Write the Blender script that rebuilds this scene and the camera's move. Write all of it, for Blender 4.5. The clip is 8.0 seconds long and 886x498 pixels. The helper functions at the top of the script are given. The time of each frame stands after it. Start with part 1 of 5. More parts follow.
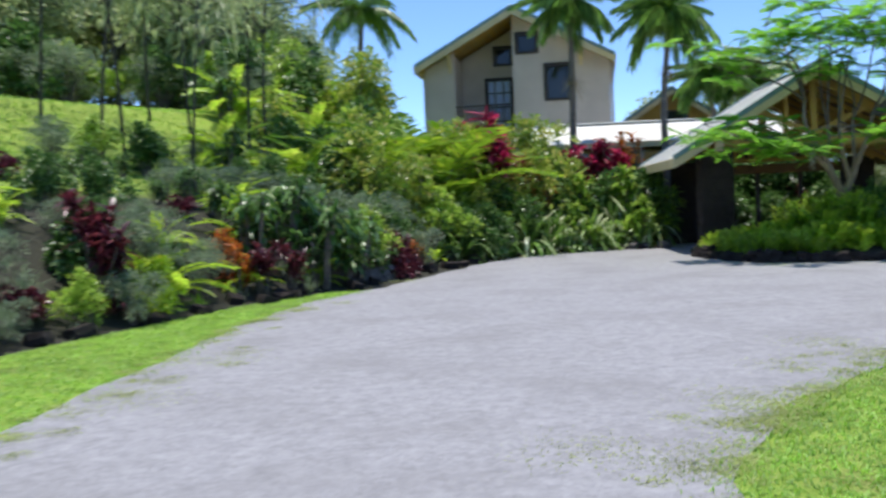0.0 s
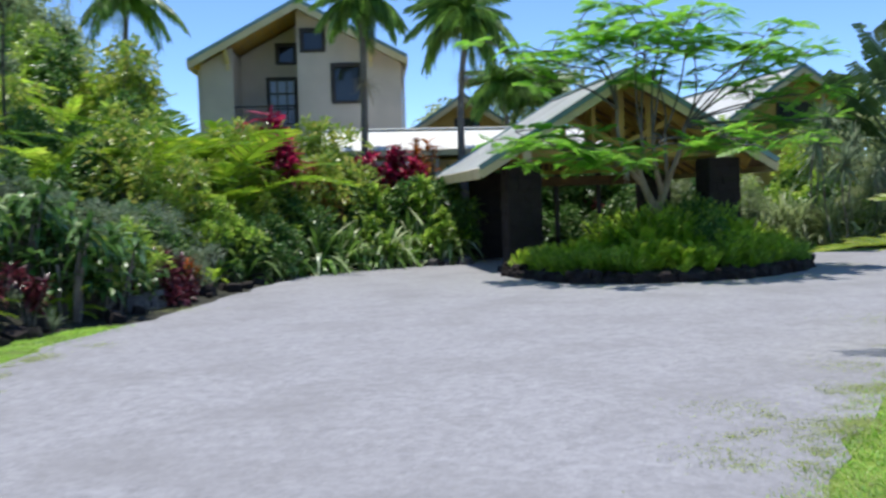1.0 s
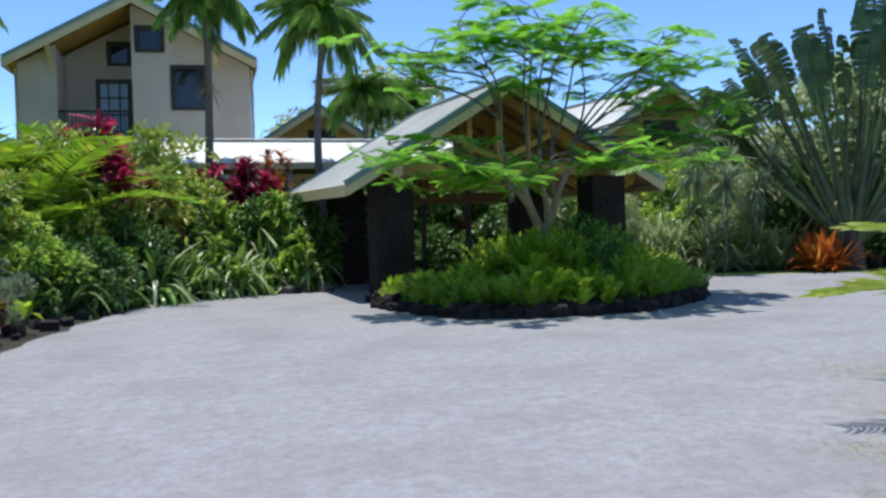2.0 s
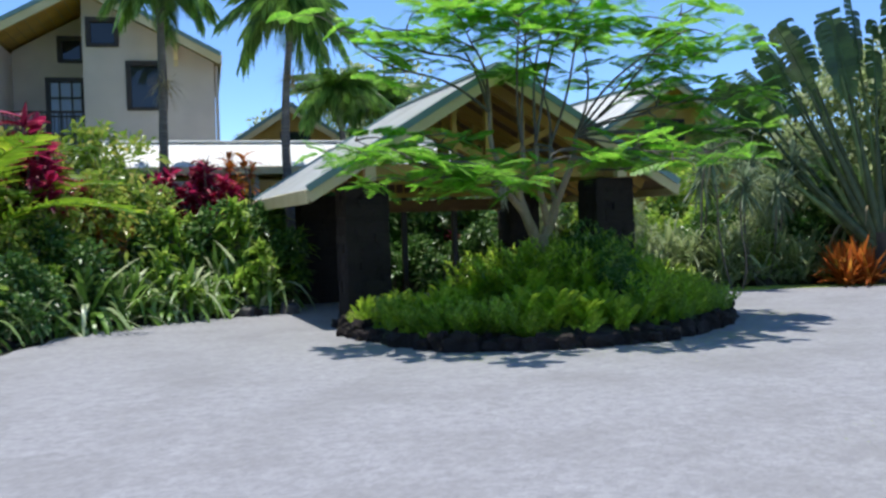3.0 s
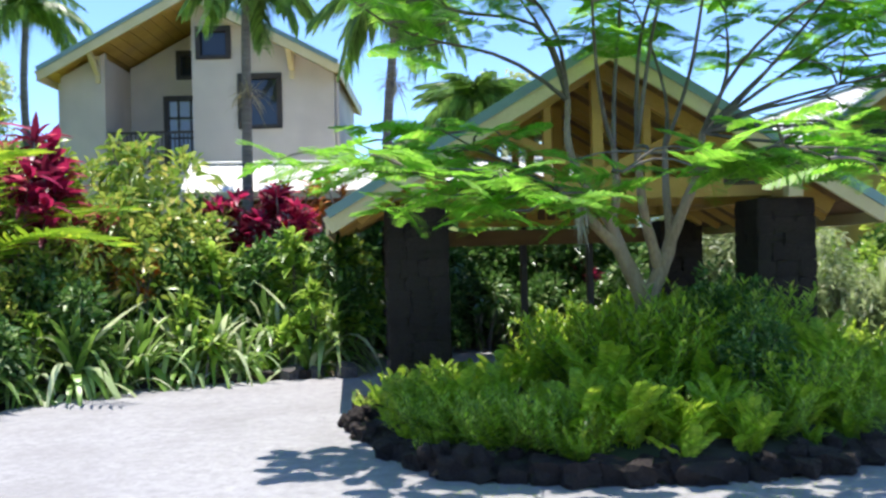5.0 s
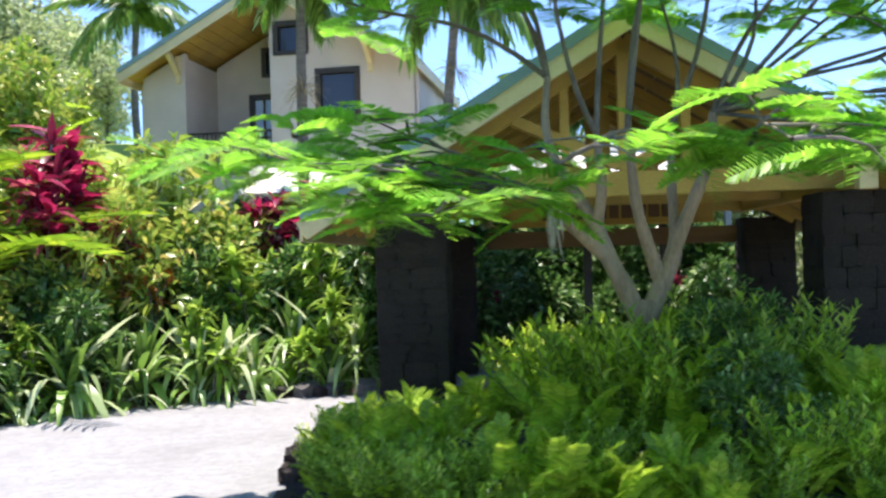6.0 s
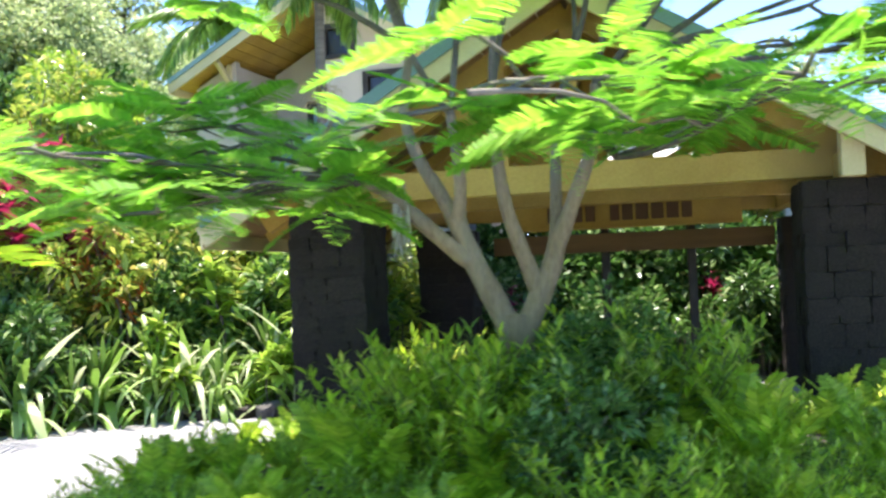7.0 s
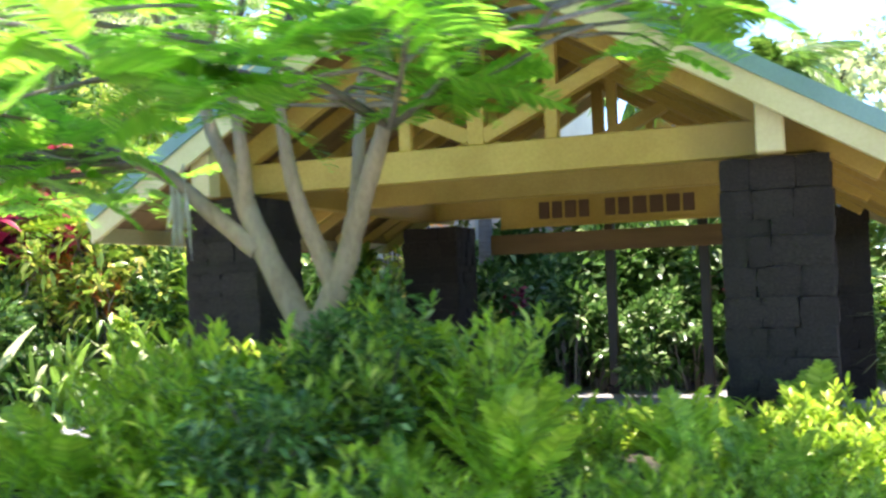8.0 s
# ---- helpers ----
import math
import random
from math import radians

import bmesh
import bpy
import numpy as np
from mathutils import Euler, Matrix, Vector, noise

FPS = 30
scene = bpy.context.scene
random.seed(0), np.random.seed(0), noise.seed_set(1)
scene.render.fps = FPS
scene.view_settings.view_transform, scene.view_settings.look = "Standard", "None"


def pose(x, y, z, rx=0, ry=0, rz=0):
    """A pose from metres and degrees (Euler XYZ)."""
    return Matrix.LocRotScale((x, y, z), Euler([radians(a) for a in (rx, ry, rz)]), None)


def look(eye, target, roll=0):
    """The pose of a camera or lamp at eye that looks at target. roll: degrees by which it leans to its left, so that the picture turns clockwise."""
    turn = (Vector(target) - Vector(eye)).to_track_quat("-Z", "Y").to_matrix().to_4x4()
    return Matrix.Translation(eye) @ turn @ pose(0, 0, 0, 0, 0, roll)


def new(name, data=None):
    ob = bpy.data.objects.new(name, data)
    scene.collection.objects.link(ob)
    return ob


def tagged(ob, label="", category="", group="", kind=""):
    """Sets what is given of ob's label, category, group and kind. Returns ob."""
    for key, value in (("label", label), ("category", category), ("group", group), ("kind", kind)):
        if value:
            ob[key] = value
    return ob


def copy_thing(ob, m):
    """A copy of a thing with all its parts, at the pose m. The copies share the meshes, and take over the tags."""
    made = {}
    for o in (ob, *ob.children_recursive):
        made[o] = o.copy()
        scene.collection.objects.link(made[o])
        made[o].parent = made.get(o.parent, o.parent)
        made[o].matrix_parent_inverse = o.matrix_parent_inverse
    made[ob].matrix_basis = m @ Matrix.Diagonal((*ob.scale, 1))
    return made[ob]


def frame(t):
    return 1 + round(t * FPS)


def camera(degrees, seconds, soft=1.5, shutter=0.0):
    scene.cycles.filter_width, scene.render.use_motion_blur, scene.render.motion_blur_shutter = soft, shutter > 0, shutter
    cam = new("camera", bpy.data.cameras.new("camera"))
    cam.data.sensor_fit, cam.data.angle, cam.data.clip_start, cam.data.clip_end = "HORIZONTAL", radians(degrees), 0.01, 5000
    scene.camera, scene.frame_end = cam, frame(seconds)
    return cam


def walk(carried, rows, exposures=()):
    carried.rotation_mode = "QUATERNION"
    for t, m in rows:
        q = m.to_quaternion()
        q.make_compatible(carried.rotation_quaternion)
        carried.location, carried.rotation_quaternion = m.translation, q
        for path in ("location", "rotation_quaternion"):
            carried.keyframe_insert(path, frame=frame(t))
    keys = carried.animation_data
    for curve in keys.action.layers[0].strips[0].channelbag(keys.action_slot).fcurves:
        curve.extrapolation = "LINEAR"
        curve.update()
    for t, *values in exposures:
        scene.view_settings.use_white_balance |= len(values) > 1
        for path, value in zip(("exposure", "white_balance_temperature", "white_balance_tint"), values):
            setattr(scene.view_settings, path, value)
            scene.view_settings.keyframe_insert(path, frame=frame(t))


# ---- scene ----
cam = camera(48.6, 8.0, 2.6, 0.4)
ROWS = [
    (0.0, -0.041, 0.180, 1.320, 87.48, 2.43, -0.90),
    (0.5, -0.121, 1.451, 1.376, 87.00, 2.03, -7.79),
    (1.0, -0.140, 2.653, 1.444, 87.40, 1.80, -13.97),
    (1.5, -0.093, 3.832, 1.520, 87.75, 1.40, -19.16),
    (2.0, 0.165, 5.048, 1.560, 88.03, 1.40, -23.03),
    (3.5, 2.131, 8.536, 1.623, 88.72, 1.84, -23.58),
    (4.0, 2.966, 9.539, 1.724, 89.09, 2.24, -19.96),
    (4.5, 3.876, 10.362, 1.634, 90.07, 1.77, -15.13),
    (6.0, 6.762, 12.384, 1.738, 90.52, 1.80, -0.84),
    (6.5, 7.809, 13.050, 1.716, 90.76, 1.91, 3.44),
    (7.0, 8.846, 13.709, 1.646, 91.39, 2.34, 7.86),
    (7.5, 9.817, 14.326, 1.608, 91.70, 2.46, 12.27),
    (8.0, 10.772, 14.960, 1.485, 92.05, 2.11, 16.69),
]
walk(cam, [(t, pose(x, y, z, rx, ry, rz)) for t, x, y, z, rx, ry, rz in ROWS],
     [(0.0, 0.25, 6450, 10), (2.0, 0.17, 6250, 9), (3.5, 0.38, 6250, 9), (4.5, 0.85, 6400, 10), (6.0, 1.2, 6750, 14), (7.0, 1.75, 6900, 13), (8.0, 2.15, 7100, 14)])

# ---- daylight: high sun behind the house, clear sky ----
world = bpy.data.worlds.new("sky")
scene.world = world
world.use_nodes = True
wn = world.node_tree.nodes
sky = wn.new("ShaderNodeTexSky")
sky.sky_type, sky.sun_disc = "NISHITA", False
SUN_DIR = Vector((-0.04, 0.20, 0.98)).normalized()
sky.sun_elevation = math.asin(SUN_DIR.z)
sky.sun_rotation = math.atan2(SUN_DIR.x, SUN_DIR.y)
sky.air_density, sky.dust_density, sky.ozone_density, sky.altitude = 0.6, 0.0, 8.0, 600.0
world.node_tree.links.new(sky.outputs[0], wn["Background"].inputs[0])
wn["Background"].inputs[1].default_value = 0.21
sun = new("sun", bpy.data.lights.new("sun", "SUN"))
sun.data.energy, sun.data.angle, sun.data.color = 4.0, radians(0.5), (1.0, 0.96, 0.9)
sun.matrix_world = look(SUN_DIR * 80, (0, 0, 0))


# ---- materials ----
def material(name, rough=0.7, metal=0.0):
    m = bpy.data.materials.new(name)
    m.use_nodes = True
    b = m.node_tree.nodes["Principled BSDF"]
    b.inputs["Roughness"].default_value, b.inputs["Metallic"].default_value = rough, metal
    return m, m.node_tree.nodes, m.node_tree.links, b


def surface(name, dark, light, scale=4.0, fine=60.0, rough=0.75, bump=0.3, per_object=0.0, stretch=(1, 1, 1), dirt=None, dirt_scale=0.7, metal=0.0):
    """A two-scale noisy surface: a broad mottle, a fine grain, an optional stain, and relief."""
    m, n, l, b = material(name, rough, metal)
    co = n.new("ShaderNodeTexCoord")
    mp = n.new("ShaderNodeMapping")
    mp.inputs["Scale"].default_value = stretch
    l.new(co.outputs["Object"], mp.inputs[0])
    n1, n2 = n.new("ShaderNodeTexNoise"), n.new("ShaderNodeTexNoise")
    n1.inputs["Scale"].default_value, n1.inputs["Detail"].default_value = scale, 5
    n2.inputs["Scale"].default_value, n2.inputs["Detail"].default_value = fine, 6
    l.new(mp.outputs[0], n1.inputs[0]), l.new(mp.outputs[0], n2.inputs[0])
    add = n.new("ShaderNodeMath")
    add.operation = "MULTIPLY_ADD"
    l.new(n2.outputs[0], add.inputs[0])
    add.inputs[1].default_value = 0.6
    l.new(n1.outputs[0], add.inputs[2])
    ramp = n.new("ShaderNodeMapRange")
    ramp.inputs["From Min"].default_value, ramp.inputs["From Max"].default_value = 0.55, 1.05
    l.new(add.outputs[0], ramp.inputs["Value"])
    mix = n.new("ShaderNodeMix")
    mix.data_type = "RGBA"
    mix.inputs["A"].default_value, mix.inputs["B"].default_value = (*dark, 1), (*light, 1)
    l.new(ramp.outputs[0], mix.inputs["Factor"])
    col = mix.outputs["Result"]
    if dirt:
        n3 = n.new("ShaderNodeTexNoise")
        n3.inputs["Scale"].default_value, n3.inputs["Detail"].default_value = dirt_scale, 6
        l.new(mp.outputs[0], n3.inputs[0])
        r3 = n.new("ShaderNodeMapRange")
        r3.inputs["From Min"].default_value, r3.inputs["From Max"].default_value = 0.5, 0.72
        l.new(n3.outputs[0], r3.inputs["Value"])
        m3 = n.new("ShaderNodeMix")
        m3.data_type = "RGBA"
        m3.inputs["B"].default_value = (*dirt, 1)
        l.new(r3.outputs[0], m3.inputs["Factor"]), l.new(col, m3.inputs["A"])
        col = m3.outputs["Result"]
    if per_object:
        info, hsv = n.new("ShaderNodeObjectInfo"), n.new("ShaderNodeHueSaturation")
        mr = n.new("ShaderNodeMapRange")
        mr.inputs["To Min"].default_value, mr.inputs["To Max"].default_value = 1 - per_object, 1 + per_object
        l.new(info.outputs["Random"], mr.inputs["Value"]), l.new(mr.outputs[0], hsv.inputs["Value"])
        l.new(col, hsv.inputs["Color"])
        col = hsv.outputs[0]
    l.new(col, b.inputs["Base Color"])
    bp = n.new("ShaderNodeBump")
    bp.inputs["Strength"].default_value, bp.inputs["Distance"].default_value = bump, 0.02
    l.new(add.outputs[0], bp.inputs["Height"]), l.new(bp.outputs[0], b.inputs["Normal"])
    return m


def leaf(name, a, b_, c=None, translucent=0.45, rough=0.45, split=0.8):
    """Leaf tissue: each leaf takes its own shade, light passes through it."""
    m, n, l, b = material(name, rough)
    geo, ramp = n.new("ShaderNodeNewGeometry"), n.new("ShaderNodeValToRGB")
    ramp.color_ramp.elements[0].color, ramp.color_ramp.elements[1].color = (*a, 1), (*b_, 1)
    if c:
        ramp.color_ramp.elements.new(split).color = (*b_, 1)
        ramp.color_ramp.elements[-1].color = (*c, 1)
    l.new(geo.outputs["Random Per Island"], ramp.inputs[0])
    co, noi, hsv = n.new("ShaderNodeTexCoord"), n.new("ShaderNodeTexNoise"), n.new("ShaderNodeHueSaturation")
    noi.inputs["Scale"].default_value, noi.inputs["Detail"].default_value = 3.0, 3
    l.new(co.outputs["Object"], noi.inputs[0])
    mr = n.new("ShaderNodeMapRange")
    mr.inputs["From Min"].default_value, mr.inputs["From Max"].default_value = 0.3, 0.7
    mr.inputs["To Min"].default_value, mr.inputs["To Max"].default_value = 0.7, 1.3
    l.new(noi.outputs[0], mr.inputs["Value"]), l.new(mr.outputs[0], hsv.inputs["Value"])
    l.new(ramp.outputs[0], hsv.inputs["Color"]), l.new(hsv.outputs[0], b.inputs["Base Color"])
    tr, mx = n.new("ShaderNodeBsdfTranslucent"), n.new("ShaderNodeMixShader")
    l.new(hsv.outputs[0], tr.inputs[0])
    mx.inputs[0].default_value = translucent
    l.new(b.outputs[0], mx.inputs[1]), l.new(tr.outputs[0], mx.inputs[2])
    l.new(mx.outputs[0], n["Material Output"].inputs[0])
    return m


def gravel_material():
    """Crushed stone: single chips, small clods, and broad worn tracks."""
    m, n, l, b = material("pale crushed gravel", 0.95)
    co = n.new("ShaderNodeTexCoord")
    vo, n1, n2 = n.new("ShaderNodeTexVoronoi"), n.new("ShaderNodeTexNoise"), n.new("ShaderNodeTexNoise")
    vo.inputs["Scale"].default_value = 38.0
    n1.inputs["Scale"].default_value, n1.inputs["Detail"].default_value, n1.inputs["Roughness"].default_value = 7.0, 8, 0.75
    n2.inputs["Scale"].default_value, n2.inputs["Detail"].default_value = 0.8, 7
    for q in (vo, n1, n2):
        l.new(co.outputs["Object"], q.inputs["Vector"])
    sep = n.new("ShaderNodeSeparateColor")
    l.new(vo.outputs["Color"], sep.inputs[0])
    a = n.new("ShaderNodeMath")
    a.operation = "MULTIPLY_ADD"
    l.new(sep.outputs[0], a.inputs[0])
    a.inputs[1].default_value = 0.2
    l.new(n1.outputs[0], a.inputs[2])
    mr = n.new("ShaderNodeMapRange")
    mr.inputs["From Min"].default_value, mr.inputs["From Max"].default_value = 0.36, 0.86
    l.new(a.outputs[0], mr.inputs["Value"])
    mx, m2 = n.new("ShaderNodeMix"), n.new("ShaderNodeMix")
    mx.data_type = m2.data_type = "RGBA"
    mx.inputs["A"].default_value, mx.inputs["B"].default_value = (0.235, 0.230, 0.232, 1), (0.405, 0.395, 0.402, 1)
    l.new(mr.outputs[0], mx.inputs["Factor"])
    r2 = n.new("ShaderNodeMapRange")
    r2.inputs["From Min"].default_value, r2.inputs["From Max"].default_value = 0.45, 0.75
    r2.inputs["To Max"].default_value = 0.62
    l.new(n2.outputs[0], r2.inputs["Value"]), l.new(r2.outputs[0], m2.inputs["Factor"])
    l.new(mx.outputs["Result"], m2.inputs["A"])
    m2.inputs["B"].default_value = (0.215, 0.205, 0.20, 1)
    l.new(m2.outputs["Result"], b.inputs["Base Color"])
    bp = n.new("ShaderNodeBump")
    bp.inputs["Strength"].default_value, bp.inputs["Distance"].default_value = 0.5, 0.02
    l.new(a.outputs[0], bp.inputs["Height"]), l.new(bp.outputs[0], b.inputs["Normal"])
    return m


GRAVEL = gravel_material()
SOIL = surface("dark soil", (0.025, 0.022, 0.018), (0.07, 0.06, 0.045), 3.0, 40.0, 0.95, 0.8, dirt=(0.05, 0.075, 0.02))
TURF = surface("turf", (0.19, 0.30, 0.025), (0.36, 0.50, 0.06), 2.0, 70.0, 0.9, 0.8, dirt=(0.20, 0.22, 0.05))
LAVA = surface("lava rock", (0.016, 0.011, 0.009), (0.056, 0.041, 0.034), 14.0, 60.0, 1.0, 1.0, per_object=0.15)
MORTAR = surface("dark mortar", (0.006, 0.005, 0.005), (0.022, 0.019, 0.018), 8.0, 60.0, 0.95, 0.6)
ROCK = surface("grey rock", (0.07, 0.065, 0.06), (0.22, 0.20, 0.19), 7.0, 50.0, 0.9, 1.0, per_object=0.3)
STUCCO = surface("beige stucco", (0.53, 0.46, 0.385), (0.62, 0.545, 0.46), 1.2, 90.0, 0.92, 0.25, dirt=(0.48, 0.42, 0.355))
TIMBER = surface("ochre painted timber", (0.44, 0.265, 0.045), (0.60, 0.39, 0.085), 2.0, 40.0, 0.6, 0.15, 0.06, (1, 1, 1), (0.38, 0.25, 0.08))
CREAM = surface("cream painted timber", (0.60, 0.48, 0.24), (0.72, 0.60, 0.34), 2.0, 40.0, 0.6, 0.12, 0.04)
SOFFIT = surface("brown stained boards", (0.16, 0.085, 0.03), (0.28, 0.16, 0.06), 1.0, 25.0, 0.7, 0.25, 0.15, (1, 8, 8))
GREEN_METAL = surface("grey-green metal roofing", (0.16, 0.25, 0.23), (0.22, 0.33, 0.30), 1.5, 50.0, 0.45, 0.05, 0.05, metal=0.2)
PALE_METAL = surface("pale metal roofing", (0.78, 0.755, 0.68), (0.87, 0.845, 0.77), 1.0, 50.0, 0.55, 0.05, 0.04, dirt=(0.70, 0.67, 0.58))
DARK_FRAME = surface("dark brown frame", (0.018, 0.012, 0.008), (0.045, 0.03, 0.02), 3.0, 50.0, 0.5, 0.1)
BRONZE = surface("dark lettering", (0.12, 0.055, 0.025), (0.18, 0.09, 0.04), 4.0, 60.0, 0.6, 0.1)
STEEL = surface("weathered post", (0.30, 0.30, 0.28), (0.45, 0.44, 0.40), 3.0, 50.0, 0.5, 0.1)
BARK = surface("smooth grey bark", (0.17, 0.12, 0.07), (0.42, 0.31, 0.19), 5.0, 45.0, 0.85, 0.5, 0, (1, 1, 0.35), (0.22, 0.20, 0.15), 3.0)
LIMB = surface("crooked limb bark", (0.075, 0.06, 0.042), (0.22, 0.18, 0.13), 6.0, 45.0, 0.85, 0.5)
BRANCH = surface("branch bark", (0.10, 0.08, 0.06), (0.26, 0.22, 0.17), 7.0, 45.0, 0.85, 0.5)
PALM_BARK = surface("ringed palm bark", (0.10, 0.085, 0.07), (0.24, 0.21, 0.17), 2.0, 30.0, 0.9, 0.6, 0.1, (1, 1, 12))
DARK_BARK = surface("dark trunk bark", (0.03, 0.026, 0.02), (0.10, 0.085, 0.065), 4.0, 40.0, 0.9, 0.8, 0.2, (1, 1, 0.4))
GLASS_M, gn, gl, gb = material("window glass", 0.03)
gb.inputs["Base Color"].default_value = (0.02, 0.025, 0.03, 1)
gb.inputs["IOR"].default_value = 1.5
# flat pale blue that paints the reflection in the balcony door's panes
DOOR_SHINE, sn, sl, sb_ = material("painted pale pane reflection", 0.9)
sb_.inputs["Base Color"].default_value = (0.55, 0.66, 0.85, 1)


# ---- building helpers ----
def part(name, bm, mat, parent=None, label="", smooth=False):
    me = bpy.data.meshes.new(name)
    bm.to_mesh(me)
    bm.free()
    me.materials.append(mat)
    if smooth:
        for p in me.polygons:
            p.use_smooth = True
    ob = new(name, me)
    ob.parent = parent
    if label:
        ob["label"] = label
    return ob


def box(bm, x0, x1, y0, y1, z0, z1, bevel=0.0):
    r = bmesh.ops.create_cube(bm, size=1.0, matrix=Matrix.Translation(((x0 + x1) / 2, (y0 + y1) / 2, (z0 + z1) / 2)) @ Matrix.Diagonal((x1 - x0, y1 - y0, z1 - z0, 1)))
    if bevel:
        es = list({e for v in r["verts"] for e in v.link_edges})
        bmesh.ops.bevel(bm, geom=es, offset=bevel, segments=1, affect="EDGES")
    return bm


def bar(bm, a, b, w, h, bevel=0.0, up=(0, 0, 1)):
    """A squared timber from a to b, w wide and h deep."""
    a, b = Vector(a), Vector(b)
    d = (b - a).normalized()
    s = d.cross(Vector(up)).normalized()
    q = s.cross(d)
    m = Matrix((s, d, q)).transposed().to_4x4()
    m.translation = (a + b) / 2
    r = bmesh.ops.create_cube(bm, size=1.0, matrix=m @ Matrix.Diagonal((w, (b - a).length, h, 1)))
    if bevel:
        es = list({e for v in r["verts"] for e in v.link_edges})
        bmesh.ops.bevel(bm, geom=es, offset=bevel, segments=1, affect="EDGES")
    return bm


def empty(name, m, label, category, group="", kind=""):
    ob = new(name)
    ob.empty_display_size = 0.1
    ob.matrix_world = m
    return tagged(ob, label, category, group, kind)


def sheet(name, verts, faces, mat, parent=None, label="", smooth=False):
    """A mesh straight from arrays: verts (n, 3), faces (m, 4) or (m, 3)."""
    me = bpy.data.meshes.new(name)
    v, f = np.asarray(verts, np.float32), np.asarray(faces, np.int32)
    k = f.shape[1]
    me.vertices.add(len(v))
    me.vertices.foreach_set("co", v.ravel())
    me.loops.add(f.size)
    me.loops.foreach_set("vertex_index", f.ravel())
    me.polygons.add(len(f))
    me.polygons.foreach_set("loop_start", np.arange(0, f.size, k, dtype=np.int32))
    if smooth:
        me.polygons.foreach_set("use_smooth", np.ones(len(f), bool))
    me.update(calc_edges=True)
    me.materials.append(mat)
    ob = new(name, me)
    ob.parent = parent
    if label:
        ob["label"] = label
    return ob


# ---- ground ----
BORDER = [(-9.0, -8.0), (-6.2, 2.0), (-5.2, 7.0), (-4.5, 9.6), (-3.8, 11.5), (-2.9, 14.0), (-1.7, 15.8), (-0.6, 18.7), (0.5, 21.4), (1.7, 23.6), (3.2, 24.7), (6.2, 24.9)]


def border_distance(x, y):
    """How far (x, y) lies beyond the edge of the planted bank; 0 on the drive."""
    best, side = 1e9, -1
    for (ax, ay), (bx, by) in zip(BORDER, BORDER[1:]):
        dx, dy = bx - ax, by - ay
        s = max(0.0, min(1.0, ((x - ax) * dx + (y - ay) * dy) / (dx * dx + dy * dy)))
        px, py = ax + s * dx, ay + s * dy
        d = math.hypot(x - px, y - py)
        if d < best:
            best, side = d, dx * (y - py) - dy * (x - px)
    return best if side > 0 else 0.0


def ground_z(x, y):
    d = border_distance(x, y)
    if d <= 0:
        return 0.0
    k = 1.0 if x < -3 else max(0.0, 1 - (x + 3) / 8.0)
    s = min(1.0, d / 3.2)
    s = s * s * (3 - 2 * s)
    rise = (0.55 + 1.0 * k) * s + (0.02 + 0.24 * k) * max(0.0, min(d, 12) - 3.2) + (0.02 + 0.05 * k) * max(0.0, min(d, 45) - 12)
    rise += k * (0.016 * max(0.0, min(d, 12) - 5) ** 2 + 0.06 * max(0.0, min(d, 30) - 12))
    fade = max(0.0, min(1.0, (6.4 - x) / 1.2))
    return rise * fade


def ground_sheet():
    xs = np.concatenate([np.linspace(-900, -60, 8), np.arange(-50, -14, 3.0), np.arange(-14, 24, 0.5), np.arange(24, 60, 4.0), np.linspace(70, 900, 8)])
    ys = np.concatenate([np.linspace(-900, -40, 7), np.arange(-30, -6, 3.0), np.arange(-6, 40, 0.5), np.arange(40, 90, 4.0), np.linspace(100, 900, 8)])
    v = [(x, y, ground_z(x, y) + 0.05 * noise.noise((x * 0.35, y * 0.35, 3)) * (1 if border_distance(x, y) > 0.3 else 0.25) - 0.03) for y in ys for x in xs]
    w = len(xs)
    f = [(j * w + i, j * w + i + 1, (j + 1) * w + i + 1, (j + 1) * w + i) for j in range(len(ys) - 1) for i in range(w - 1)]
    tagged(sheet("ground", v, f, GROUND, None, "", True), "dark planted soil bank rising to a grassy slope", "ground", kind="structure")


# soil near the drive, green on the upper slope
GROUND, n_, l_, b_ = material("bank soil and grass", 0.95)
co_, sep_ = n_.new("ShaderNodeTexCoord"), n_.new("ShaderNodeSeparateXYZ")
l_.new(co_.outputs["Object"], sep_.inputs[0])
na_, nb_ = n_.new("ShaderNodeTexNoise"), n_.new("ShaderNodeTexNoise")
na_.inputs["Scale"].default_value, nb_.inputs["Scale"].default_value = 0.8, 25.0
l_.new(co_.outputs["Object"], na_.inputs[0]), l_.new(co_.outputs["Object"], nb_.inputs[0])
ma_ = n_.new("ShaderNodeMath")
ma_.operation = "ADD"
l_.new(sep_.outputs[2], ma_.inputs[0]), l_.new(na_.outputs[0], ma_.inputs[1])
mr_ = n_.new("ShaderNodeMapRange")
mr_.inputs["From Min"].default_value, mr_.inputs["From Max"].default_value = 2.1, 2.5
l_.new(ma_.outputs[0], mr_.inputs["Value"])
mg_, mh_ = n_.new("ShaderNodeMix"), n_.new("ShaderNodeMix")
mg_.data_type = mh_.data_type = "RGBA"
mg_.inputs["A"].default_value, mg_.inputs["B"].default_value = (0.20, 0.30, 0.03, 1), (0.40, 0.50, 0.07, 1)
l_.new(nb_.outputs[0], mg_.inputs["Factor"])
mh_.inputs["A"].default_value = (0.035, 0.035, 0.02, 1)
l_.new(mg_.outputs["Result"], mh_.inputs["B"]), l_.new(mr_.outputs[0], mh_.inputs["Factor"])
